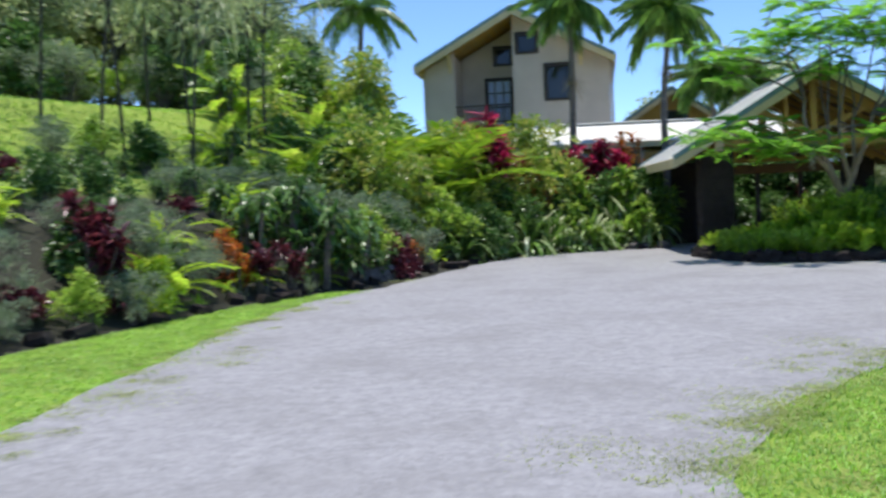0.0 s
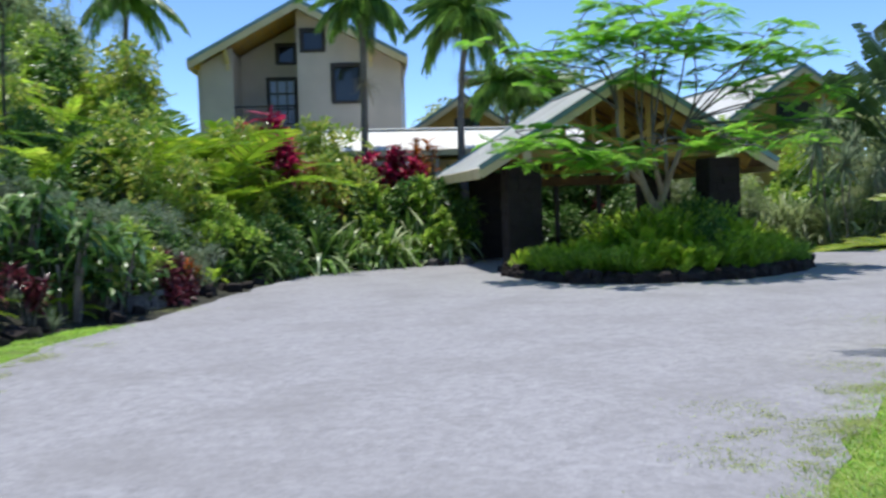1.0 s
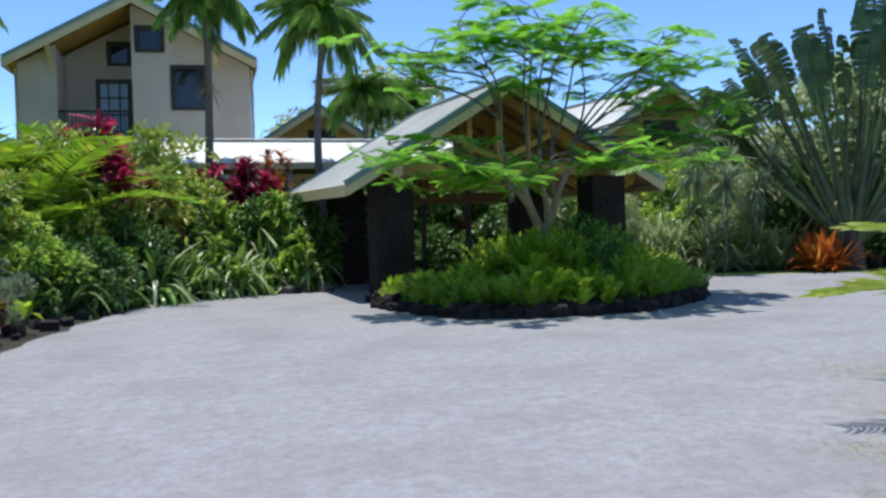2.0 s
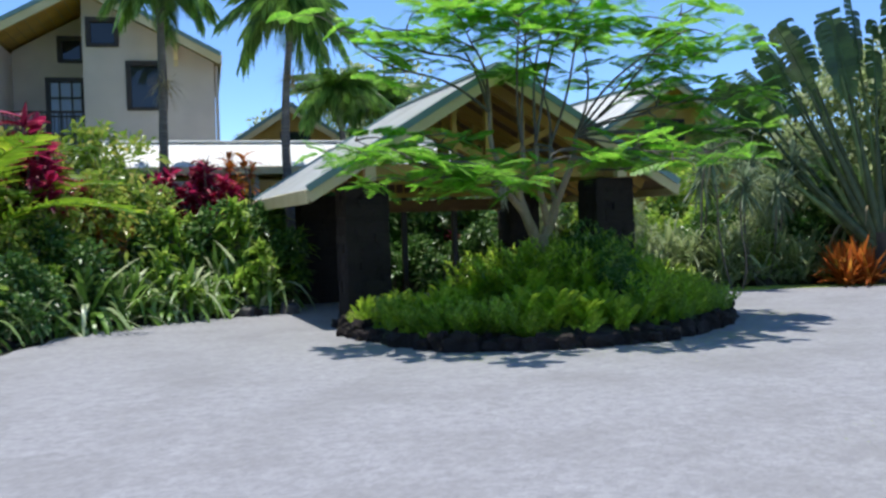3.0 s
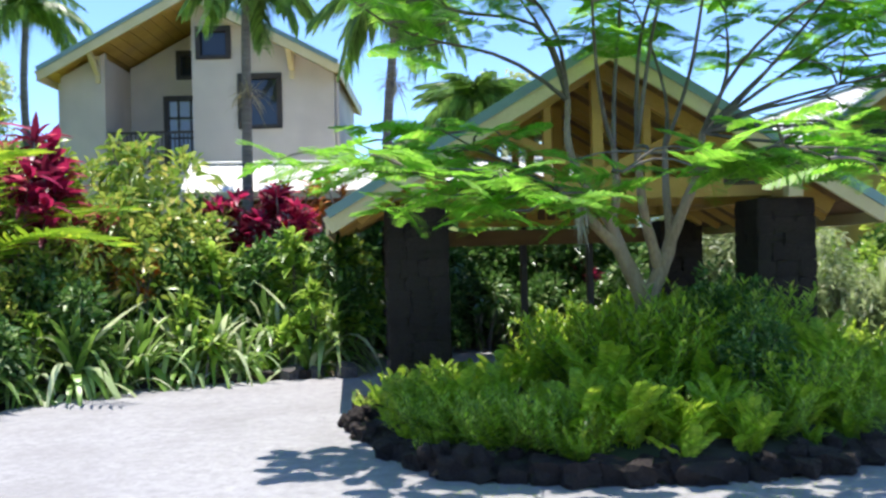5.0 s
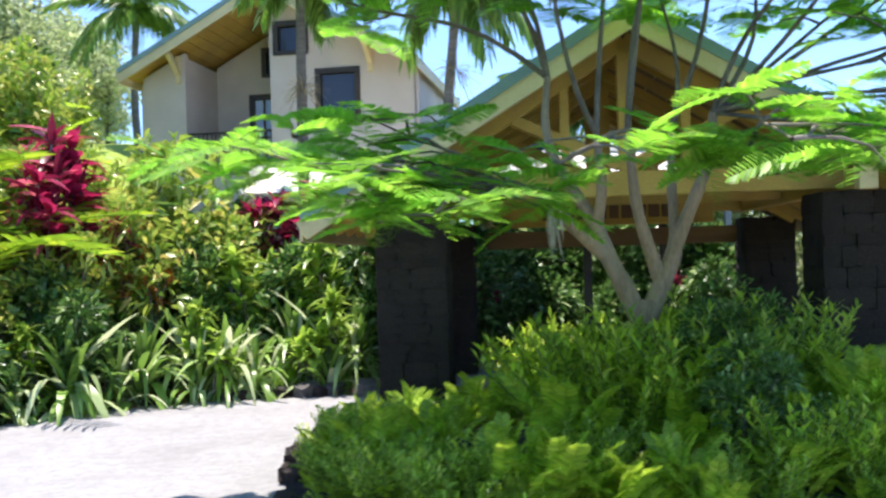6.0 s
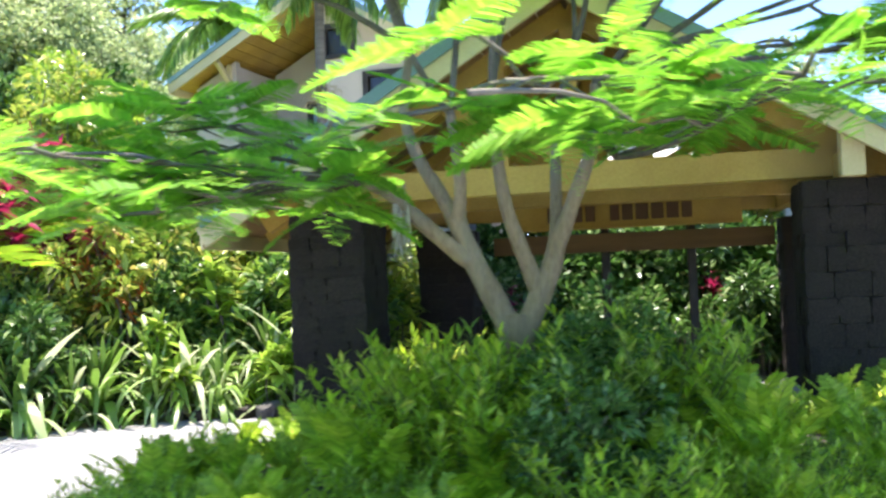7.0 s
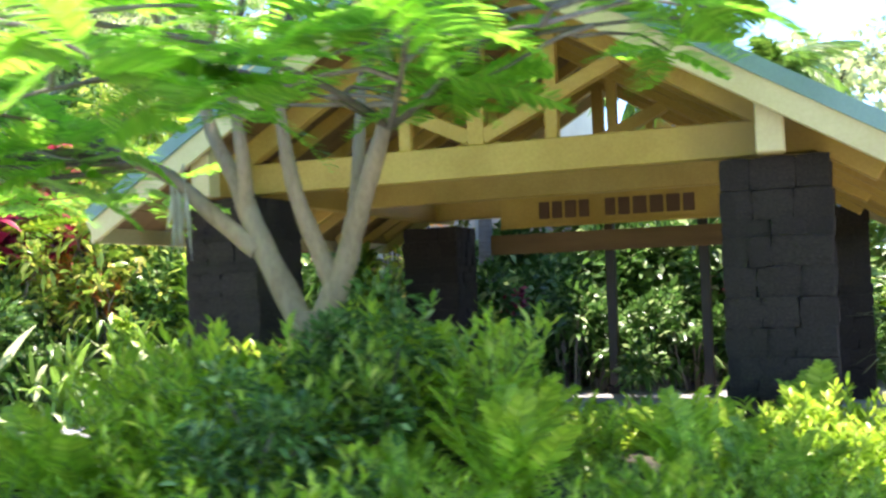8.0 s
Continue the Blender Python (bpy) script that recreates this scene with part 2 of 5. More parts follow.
l_.new(mh_.outputs["Result"], b_.inputs["Base Color"])
bp_ = n_.new("ShaderNodeBump")
bp_.inputs["Strength"].default_value, bp_.inputs["Distance"].default_value = 0.8, 0.05
l_.new(nb_.outputs[0], bp_.inputs["Height"]), l_.new(bp_.outputs[0], b_.inputs["Normal"])
ground_sheet()


def flat_area(name, outline, z, mat, label, category, step=0.35, lump=0.012):
    """A slightly uneven sheet inside an outline, its edge ragged."""
    bm = bmesh.new()
    pts = []
    for (ax, ay), (bx, by) in zip(outline, outline[1:] + outline[:1]):
        k = max(1, int(math.hypot(bx - ax, by - ay) / step))
        for i in range(k):
            x, y = ax + (bx - ax) * i / k, ay + (by - ay) * i / k
            pts.append((x + 0.16 * noise.noise((x * 1.7, y * 1.7, 1)), y + 0.16 * noise.noise((x * 1.7, y * 1.7, 7))))
    f = bm.faces.new([bm.verts.new((x, y, z)) for x, y in pts])
    bmesh.ops.triangulate(bm, faces=[f])
    return tagged(part(name, bm, mat), label, category, kind="structure")


DRIVE = [(-2.0, -6.0), (-2.5, 0.0), (-2.8, 4.0), (-2.8, 6.3), (-2.75, 7.5), (-2.5, 9.2), (-2.4, 10.8), (-1.9, 14.1), (-1.0, 16.0), (0.0, 18.6), (1.0, 21.3), (2.0, 23.6), (3.4, 24.9), (5.6, 25.1),
         (5.9, 30.0), (12.6, 30.0), (13.2, 24.5), (14.4, 23.3), (16.2, 22.9), (19.5, 21.3), (26.0, 18.0), (26.0, 9.5), (9.5, 12.2), (5.2, 9.2), (3.4, 7.5), (2.1, 6.0), (1.3, 4.6), (0.9, 1.0), (0.8, -6.0)]
flat_area("road", DRIVE, 0.018, GRAVEL, "pale grey crushed gravel drive with tyre tracks", "driveway")
LAWN_L = [(-1.6, -6.0), (-1.9, 4.0), (-1.85, 7.5), (-1.5, 10.8), (-1.2, 14.2), (-0.6, 16.0), (-1.6, 15.9), (-2.8, 14.1), (-3.7, 11.6), (-4.4, 9.8), (-5.2, 7.0), (-6.2, 2.0), (-9.0, -6.0)]
flat_area("lawn", LAWN_L, 0.008, TURF, "bright mown grass verge along the planted bank", "lawn")
LAWN_R = [(0.2, -6.0), (0.2, 1.5), (0.7, 5.0), (1.5, 6.6), (2.8, 8.0), (4.7, 9.8), (9.2, 12.8), (26.0, 10.4), (26.0, -6.0)]
flat_area("lawn", LAWN_R, 0.008, TURF, "bright mown grass lawn beside the gravel", "lawn")
flat_area("lawn", [(13.3, 24.4), (14.4, 23.4), (16.2, 23.0), (19.4, 21.5), (19.8, 22.2), (16.5, 23.9), (14.6, 24.4), (13.5, 25.2)], 0.014, TURF, "thin bright grass strip before the shrubs", "lawn")


# ---- carport ----
CARPORT = pose(6.22, 22.45, 0, 0, 0, -5.0)
RIDGE_U, RIDGE_Z, PITCH = 2.6, 4.14, 0.60
U0, U1, V0, V1 = -0.68, 5.88, -0.38, 5.6


def roof_z(u):
    return RIDGE_Z - PITCH * abs(u - RIDGE_U)


def stone_pillar(u, v, size=0.72, top=2.28, tall_label=""):
    """A squared pillar laid up from rough lava blocks round a mortar core."""
    th = empty("stone_pillar", CARPORT @ pose(u + size / 2, v + size / 2, 0), "squared pillar of dark rough lava stone under the carport", "pillar", "carport pillars")
    bm = box(bmesh.new(), -size / 2 + 0.035, size / 2 - 0.035, -size / 2 + 0.035, size / 2 - 0.035, -0.1, top - 0.02)
    part("core", bm, MORTAR, th)
    rnd = random.Random(int(u * 100 + v * 7) + 5)
    meshes = STONES
    z = 0.0
    while z < top - 0.05:
        h = min(rnd.uniform(0.09, 0.22), top - z)
        if top - z - h < 0.09:
            h = top - z
        for side in range(4):
            s = -size / 2
            while s < size / 2 - 0.02:
                w = min(rnd.uniform(0.10, 0.36), size / 2 - s)
                if size / 2 - s - w < 0.1:
                    w = size / 2 - s
                ob = new("stone", rnd.choice(meshes))
                ob.parent = th
                ob.matrix_local = pose(0, 0, 0, 0, 0, 90 * side) @ Matrix.Translation((s + w / 2, -size / 2 + 0.05, z + h / 2)) @ pose(0, rnd.uniform(-0.012, 0.012), 0, rnd.uniform(-5, 5), rnd.uniform(-2, 2), rnd.uniform(-5, 5)) @ Matrix.Diagonal((w + 0.012, 0.115, h + 0.012, 1))
                s += w
        z += h
    return th


def make_stone(seed, amount=0.13, cuts=1):
    bm = bmesh.new()
    bmesh.ops.create_cube(bm, size=1.0)
    bmesh.ops.subdivide_edges(bm, edges=bm.edges[:], cuts=cuts, use_grid_fill=True)
    for v in bm.verts:
        k = 0.88 if sum(abs(c) > 0.49 for c in v.co) == 3 else 0.96 if sum(abs(c) > 0.49 for c in v.co) == 2 else 1.0
        v.co = v.co * k + Vector([amount * noise.noise((v.co.x * 2 + seed * 9, v.co.y * 2, v.co.z * 2 + i * 5)) for i in range(3)])
    me = bpy.data.meshes.new("stone")
    bm.to_mesh(me)
    bm.free()
    me.materials.append(LAVA)
    return me


STONES = [make_stone(i) for i in range(8)]


RUBBLE = [make_stone(20 + i, 0.30, 2) for i in range(6)]


def gable_roof(th, u0, u1, v0, v1, ridge_u, ridge_z, pitch, metal, under, fascia_mat, trim_mat, ribs=0.30, depth=0.20):
    """Two roof slopes with standing seams, boards beneath, fascias on the rakes and eaves."""
    rz = lambda u: ridge_z - pitch * abs(u - ridge_u)
    for side, (a, b) in enumerate(((u0, ridge_u), (ridge_u, u1))):
        bm = bmesh.new()
        t = 0.05
        vs = [bm.verts.new(p) for p in ((a, v0, rz(a) - t), (b, v0, rz(b) - t), (b, v1, rz(b) - t), (a, v1, rz(a) - t), (a, v0, rz(a)), (b, v0, rz(b)), (b, v1, rz(b)), (a, v1, rz(a)))]
        for q in ((3, 2, 1, 0), (4, 5, 6, 7), (0, 1, 5, 4), (1, 2, 6, 5), (2, 3, 7, 6), (3, 0, 4, 7)):
            bm.faces.new([vs[i] for i in q])
        slope = part("roof_slope", bm, metal, th)
        bm = bmesh.new()
        v = v0 + 0.1
        while v < v1:
            bar(bm, (a, v, rz(a) + 0.012), (b, v, rz(b) + 0.012), 0.025, 0.03)
            v += ribs
        part("standing_seam", bm, metal, slope)
        # boards under the slope, each one apart
        k = max(1, int(abs(b - a) / 0.24))
        for i in range(k):
            p, q = a + (b - a) * i / k + 0.006, a + (b - a) * (i + 1) / k - 0.006
            bm = bmesh.new()
            bar(bm, ((p + q) / 2, v0 + 0.06, rz((p + q) / 2) - 0.085), ((p + q) / 2, v1 - 0.06, rz((p + q) / 2) - 0.085), abs(q - p) * math.sqrt(1 + pitch * pitch), 0.03, up=(pitch * (1 if side else -1), 0, 1))
            part("soffit_board", bm, under, slope)
        for vv in (v0, v1):
            bm = bmesh.new()
            bar(bm, (a, vv, rz(a) - depth / 2 - 0.03), (b, vv, rz(b) - depth / 2 - 0.03), 0.05, depth, 0.006)
            part("rake_fascia", bm, fascia_mat, th)
            bm = bmesh.new()
            bar(bm, (a, vv - 0.02 if vv == v0 else vv + 0.02, rz(a) + 0.005), (b, vv - 0.02 if vv == v0 else vv + 0.02, rz(b) + 0.005), 0.07, 0.11)
            part("rake_flashing", bm, trim_mat, th, "grey-green metal edge trim")
        e = u0 if side == 0 else u1
        bm = bmesh.new()
        box(bm, e - 0.02, e + 0.02, v0, v1, rz(e) - depth - 0.03, rz(e) - 0.01, 0.006)
        part("eave_fascia", bm, fascia_mat, th)
    bm = bmesh.new()
    bar(bm, (ridge_u, v0 - 0.03, ridge_z + 0.03), (ridge_u, v1 + 0.03, ridge_z + 0.03), 0.22, 0.05, 0.015)
    part("ridge_cap", bm, trim_mat, th)


def truss(th, v, u0, u1, ridge_u, roof, zb, h=0.26, w=0.11, webs=True):
    """Bottom chord, rafters, king post and two braces."""
    bm = box(bmesh.new(), u0, u1, v - w / 2, v + w / 2, zb, zb + h, 0.008)
    part("tie_beam", bm, TIMBER, th)
    for e in (u0 - 0.35, u1 + 0.35):
        bm = bar(bmesh.new(), (e, v, roof(e) - 0.2), (ridge_u, v, roof(ridge_u) - 0.2), w, 0.2, 0.008)
        part("rafter", bm, TIMBER, th)
    if webs:
        bm = bar(bmesh.new(), (ridge_u, v, zb + h), (ridge_u, v, roof(ridge_u) - 0.28), w, 0.14, 0.006, up=(1, 0, 0))
        part("king_post", bm, TIMBER, th)
        for s in (-1, 1):
            e = ridge_u + s * 1.15
            bm = bar(bmesh.new(), (ridge_u + s * 0.06, v, zb + h + 0.06), (e, v, roof(e) - 0.3), w * 0.9, 0.12, 0.006)
            part("brace", bm, TIMBER, th)
            e = ridge_u + s * 0.62
            bm = bar(bmesh.new(), (e, v, zb + h), (e, v, roof(e) - 0.3), w * 0.8, 0.1, 0.006, up=(1, 0, 0))
            part("web_post", bm, TIMBER, th)


def carport():
    th = empty("carport_roof", CARPORT, "gabled carport roof with ochre timber trusses on stone pillars", "carport")
    gable_roof(th, U0, U1, V0, V1, RIDGE_U, RIDGE_Z, PITCH, PALE_METAL, SOFFIT, CREAM, GREEN_METAL)
    truss(th, 0.30, 0.0, 5.2, RIDGE_U, roof_z, 2.32)
    truss(th, 2.6, 0.0, 5.2, RIDGE_U, roof_z, 2.34)
    truss(th, 4.8, 0.0, 5.2, RIDGE_U, roof_z, 2.30)
    for u in (0.36, 4.84):
        bm = box(bmesh.new(), u - 0.07, u + 0.07, -0.1, 5.4, 2.29, 2.5, 0.008)
        part("wall_plate", bm, TIMBER, th)
        bm = box(bmesh.new(), u - 0.09, u + 0.09, -0.28, -0.12, 2.28, roof_z(u) - 0.12, 0.008)
        part("corner_post", bm, CREAM, th, "short cream post between pillar and rake")
    # inner rafters under the boards
    for i in range(6):
        v = 0.9 + i * 0.75
        for e in (U0 + 0.1, U1 - 0.1):
            bm = bar(bmesh.new(), (e, v, roof_z(e) - 0.16), (RIDGE_U, v, roof_z(RIDGE_U) - 0.16), 0.06, 0.12)
            part("common_rafter", bm, TIMBER, th)
    # name board at the back, its writing as plain bars
    sg = empty("sign_board", CARPORT @ pose(2.85, 4.66, 2.06), "ochre sign board with dark raised lettering hung across the carport", "sign")
    part("board", box(bmesh.new(), -1.5, 1.5, -0.03, 0.03, 0.10, 0.46, 0.006), TIMBER, sg)
    part("frame_top", box(bmesh.new(), -1.5, 1.5, -0.06, 0.02, 0.455, 0.50, 0.006), TIMBER, sg)
    part("frame_bottom", box(bmesh.new(), -1.5, 1.5, -0.06, 0.02, 0.08, 0.12, 0.006), TIMBER, sg)
    rnd = random.Random(4)
    x = -1.0
    for k, word in enumerate((4, 6)):
        for i in range(word):
            w = rnd.uniform(0.12, 0.17)
            part("lettering", box(bmesh.new(), x, x + w, -0.05, -0.025, 0.18, 0.39, 0.01), BRONZE, sg, "dark raised letter block")
            x += w + 0.035
        x += 0.16
    for u, v, h in ((0, 0, 2.28), (4.48, 0, 2.28), (0.1, 4.4, 2.20), (4.86, 4.9, 2.20)):
        stone_pillar(u, v, top=h)
    part("header_board", box(bmesh.new(), 1.0, 4.8, 5.22, 5.30, 1.84, 2.10, 0.008), SOFFIT, th, "brown stained board across the back of the carport")
    for u, v in ((2.55, 5.4), (3.72, 5.4)):
        p = empty("timber_post", CARPORT @ pose(u, v, 0), "slim dark timber post at the back of the carport", "post", "carport posts")
        part("shaft", box(bmesh.new(), -0.06, 0.06, -0.06, 0.06, -0.05, 2.3, 0.01), DARK_FRAME, p)
        part("foot", box(bmesh.new(), -0.09, 0.09, -0.09, 0.09, 0.0, 0.12, 0.01), MORTAR, p)


carport()

# ---- house: gable front with a recessed balcony ----
HOUSE = pose(6.35, 34.75, 0, 0, 0, 180 - 10.0)


def window_unit(th, name, x0, x1, z0, z1, y, rows=1, cols=1, pane_mat=None, label=""):
    """A framed window whose pane sits back in its frame; y is the wall's face, outside is +y."""
    w = empty(name, Matrix(), label, "window")
    w.parent = th
    w["category"] = ""
    for nm, b in (("head", (x0 - 0.05, x1 + 0.05, z1 - 0.08, z1 + 0.05)), ("sill", (x0 - 0.04, x1 + 0.04, z0 - 0.03, z0 + 0.06)), ("jamb", (x0 - 0.05, x0 + 0.08, z0 + 0.06, z1 - 0.08)), ("jamb", (x1 - 0.08, x1 + 0.05, z0 + 0.06, z1 - 0.08))):
        part(nm, box(bmesh.new(), b[0], b[1], y - 0.1, y + (0.07 if nm == "sill" else 0.04), b[2], b[3], 0.006), DARK_FRAME, w)
    for i in range(1, cols):
        x = x0 + (x1 - x0) * i / cols
        part("muntin", box(bmesh.new(), x - 0.02, x + 0.02, y - 0.06, y + 0.0, z0 + 0.06, z1 - 0.08), DARK_FRAME, w)
    for j in range(1, rows):
        z = z0 + (z1 - z0) * j / rows
        part("muntin", box(bmesh.new(), x0 + 0.08, x1 - 0.08, y - 0.055, y + 0.005, z - 0.02, z + 0.02), DARK_FRAME, w)
    part("pane", box(bmesh.new(), x0 + 0.06, x1 - 0.06, y - 0.09, y - 0.075, z0 + 0.04, z1 - 0.06), pane_mat or GLASS_M, w)
    return w


def house():
    th = empty("house", HOUSE, "two-storey beige stucco house with gabled green-edged roof and recessed balcony", "house")
    base, wl, wr, rec0, rec1, back = 0.6, 6.36, -0.2, 3.2, 5.3, -5.5
    slope, mid, top = 0.535, 3.12, 8.05
    rz = lambda x: top - slope * abs(x - mid)
    def gable_wall(name, x0, x1, y0, y1, holes=()):
        """A wall up to the roof, cut into piers round its openings."""
        xs = sorted({x0, x1, *[h for q in holes for h in q[:2] if x0 < h < x1], *([mid] if x0 < mid < x1 else [])})
        bm = bmesh.new()
        for a, b in zip(xs, xs[1:]):
            cuts = [base] + [z for q in holes if q[0] <= a and q[1] >= b for z in q[2:4]]
            spans = [(cuts[i], cuts[i + 1]) for i in range(0, len(cuts) - 1, 2)] + [(cuts[-1], None)]
            for z0, z1 in spans:
                ta, tb = (z1, z1) if z1 is not None else (rz(a) - 0.1, rz(b) - 0.1)
                vs = [bm.verts.new(p) for p in ((a, y0, z0), (b, y0, z0), (b, y1, z0), (a, y1, z0), (a, y0, ta), (b, y0, tb), (b, y1, tb), (a, y1, ta))]
                for q in ((0, 1, 2, 3), (7, 6, 5, 4), (0, 4, 5, 1), (1, 5, 6, 2), (2, 6, 7, 3), (3, 7, 4, 0)):
                    bm.faces.new([vs[i] for i in q])
        bmesh.ops.remove_doubles(bm, verts=bm.verts[:], dist=0.001)
        return part(name, bm, STUCCO, th)
    gable_wall("front_wall", wr, rec0, -0.2, 0.0, ((1.1, 2.07, 4.9, 6.16), (2.3, 3.06, 6.6, 7.32)))
    gable_wall("front_wall", rec1, wl, -0.2, 0.0)
    gable_wall("recess_wall", rec0, rec1, -2.2, -2.0, ((3.42, 4.4, 3.9, 6.0), (3.4, 4.05, 6.5, 7.18)))
    for x0, x1 in ((rec0 - 0.2, rec0), (rec1, rec1 + 0.2)):
        part("return_wall", box(bmesh.new(), x0, x1, -2.0, -0.2, base, min(rz(x0), rz(x1)) - 0.1), STUCCO, th)
    part("side_wall", box(bmesh.new(), wr, wr + 0.2, back, -0.2, base, rz(wr) - 0.1), STUCCO, th)
    part("side_wall", box(bmesh.new(), wl - 0.2, wl, back, -0.2, base, rz(wl) - 0.1), STUCCO, th)
    gable_wall("back_wall", wr, wl, back - 0.2, back)
    part("balcony_floor", box(bmesh.new(), rec0, rec1, -2.0, 0.0, 3.6, 3.85), STUCCO, th)
    part("balcony_beam", box(bmesh.new(), rec0, rec1, -0.15, 0.0, base, 3.6), STUCCO, th)
    window_unit(th, "window", 1.1, 2.07, 4.9, 6.16, 0.0, label="dark framed casement window")
    window_unit(th, "window", 2.3, 3.06, 6.6, 7.32, 0.0, label="small dark window below the gable")
    window_unit(th, "window", 3.4, 4.05, 6.5, 7.18, -2.0, label="small dark window inside the balcony recess")
    d = window_unit(th, "balcony_door", 3.42, 4.4, 3.9, 6.0, -2.0, 4, 3, DOOR_SHINE, "dark framed glazed door with pale reflections painted on its panes")
    rail = empty("railing", Matrix(), "", "")
    rail.parent = th
    for k in ("label", "category"):
        if k in rail:
            del rail[k]
    part("handrail", box(bmesh.new(), rec0, rec1, -0.12, -0.06, 4.82, 4.88), DARK_FRAME, rail)
    part("bottom_rail", box(bmesh.new(), rec0, rec1, -0.11, -0.07, 3.95, 3.99), DARK_FRAME, rail)
    for i in range(20):
        x = rec0 + 0.05 + i * 0.105
        part("baluster", box(bmesh.new(), x - 0.012, x + 0.012, -0.1, -0.08, 3.99, 4.82), DARK_FRAME, rail)
    # gable_roof works with its front towards -y, so it hangs on a turned frame
    rf = new("roof")
    rf.parent = th
    rf.matrix_local = pose(2 * mid, 0, 0, 0, 0, 180) @ Matrix.Translation((mid * 0, 0, 0))
    gable_roof(rf, mid - 3.5, mid + 3.5, -0.75, -back + 0.6, mid, top + 0.1, slope, GREEN_METAL, TIMBER, CREAM, GREEN_METAL, 0.4, 0.24)
    for x in (0.8, 5.45):
        bm = bar(bmesh.new(), (x, 0.0, rz(x) - 0.55), (x, 0.62, rz(x) - 0.12), 0.12, 0.12, 0.01)
        bar(bm, (x, 0.02, rz(x) - 0.1), (x, 0.02, rz(x) - 0.75), 0.12, 0.12, 0.01, up=(1, 0, 0))
        part("knee_brace", bm, CREAM, th)
    for x in (wr - 0.06, wl + 0.06):
        bm = bmesh.new()
        bmesh.ops.create_cone(bm, cap_ends=True, segments=8, radius1=0.045, radius2=0.045, depth=5.2, matrix=Matrix.Translation((x, -0.12, 3.5)))
        part("downpipe", bm, STUCCO, th)


house()


def low_house(name, m, w, d, wall_h, ridge_h, label, wall_mat=STUCCO, roof_mat=PALE_METAL, window=None, z0=0.0):
    """A one-storey gabled building, its gable towards -y of m."""
    th = empty(name, m, label, "house")
    rz = lambda u: ridge_h - (ridge_h - wall_h) / (w / 2) * abs(u)
    bm = bmesh.new()
    for y in (0.0, d - 0.2):
        vs = [bm.verts.new((x, y + e, z)) for e in (0, 0.2) for x, z in ((-w / 2, z0), (w / 2, z0), (w / 2, wall_h - 0.1), (0, ridge_h - 0.1), (-w / 2, wall_h - 0.1))]
        bm.faces.new(vs[:5]), bm.faces.new(vs[:4:-1])
        for i in range(5):
            j = (i + 1) % 5
            bm.faces.new((vs[i], vs[i + 5], vs[j + 5], vs[j]))
    box(bm, -w / 2, -w / 2 + 0.2, 0.2, d - 0.2, z0, wall_h - 0.1), box(bm, w / 2 - 0.2, w / 2, 0.2, d - 0.2, z0, wall_h - 0.1)
    bmesh.ops.recalc_face_normals(bm, faces=bm.faces[:])
    part("wall_shell", bm, wall_mat, th)
    gable_roof(th, -w / 2 - 0.5, w / 2 + 0.5, -0.6, d + 0.5, 0.0, ridge_h + 0.06, (ridge_h - wall_h) / (w / 2), roof_mat, TIMBER, CREAM, GREEN_METAL, 0.4, 0.2)
    if window:
        x0, x1, a, b = window
        wd = empty("window", Matrix(), "dark framed window", "")
        wd.parent = th
        part("frame", box(bmesh.new(), x0 - 0.07, x1 + 0.07, -0.05, 0.0, a - 0.07, b + 0.07, 0.01), DARK_FRAME, wd)
        part("pane", box(bmesh.new(), x0, x1, -0.065, -0.05, a, b), GLASS_M, wd)
    return th


# the wing beside the tower house: gable with a dark window
low_house("house", pose(9.35, 37.4, 0, 0, 0, -12), 2.9, 6.0, 4.35, 5.3, "small ochre gabled dormer wing with a dark window", TIMBER, GREEN_METAL, (-0.25, 0.55, 3.9, 4.5), 0.0)
# long pale roof on posts between carport and house
walk_m = pose(3.4, 32.25, 0, 0, 0, -94)
walkway = empty("covered_walkway", walk_m, "long pale metal roof on slim posts behind the plants", "walkway")
gable_roof(walkway, -1.5, 1.5, 0.0, 11.5, 0.0, 3.74, 0.45, PALE_METAL, SOFFIT, CREAM, PALE_METAL, 0.4, 0.16)
for vv in (0.6, 3.4, 6.2, 9.0, 11.0):
    for uu in (-1.25, 1.25):
        part("post", box(bmesh.new(), uu - 0.06, uu + 0.06, vv - 0.06, vv + 0.06, 0.0, 3.74 - 0.45 * 1.25 - 0.1, 0.01), STEEL, walkway)
# right-hand gabled building half hidden by foliage
low_house("house", pose(19.2, 31.6, 0, 0, 0, -5), 5.0, 9.0, 3.9, 5.55, "gabled building with pale metal roof behind the shrubs", TIMBER, PALE_METAL, (-0.6, 0.6, 3.6, 4.4), 0.0)
# pale roof far to the left behind the hedge
low_house("house", pose(-4.6, 40.5, 0, 0, 0, 25), 3.6, 5.0, 3.9, 4.5, "far pale-roofed shed half hidden by trees", STUCCO, PALE_METAL, None, 1.0)


# ---- plants ----
RNG = np.random.default_rng(11)


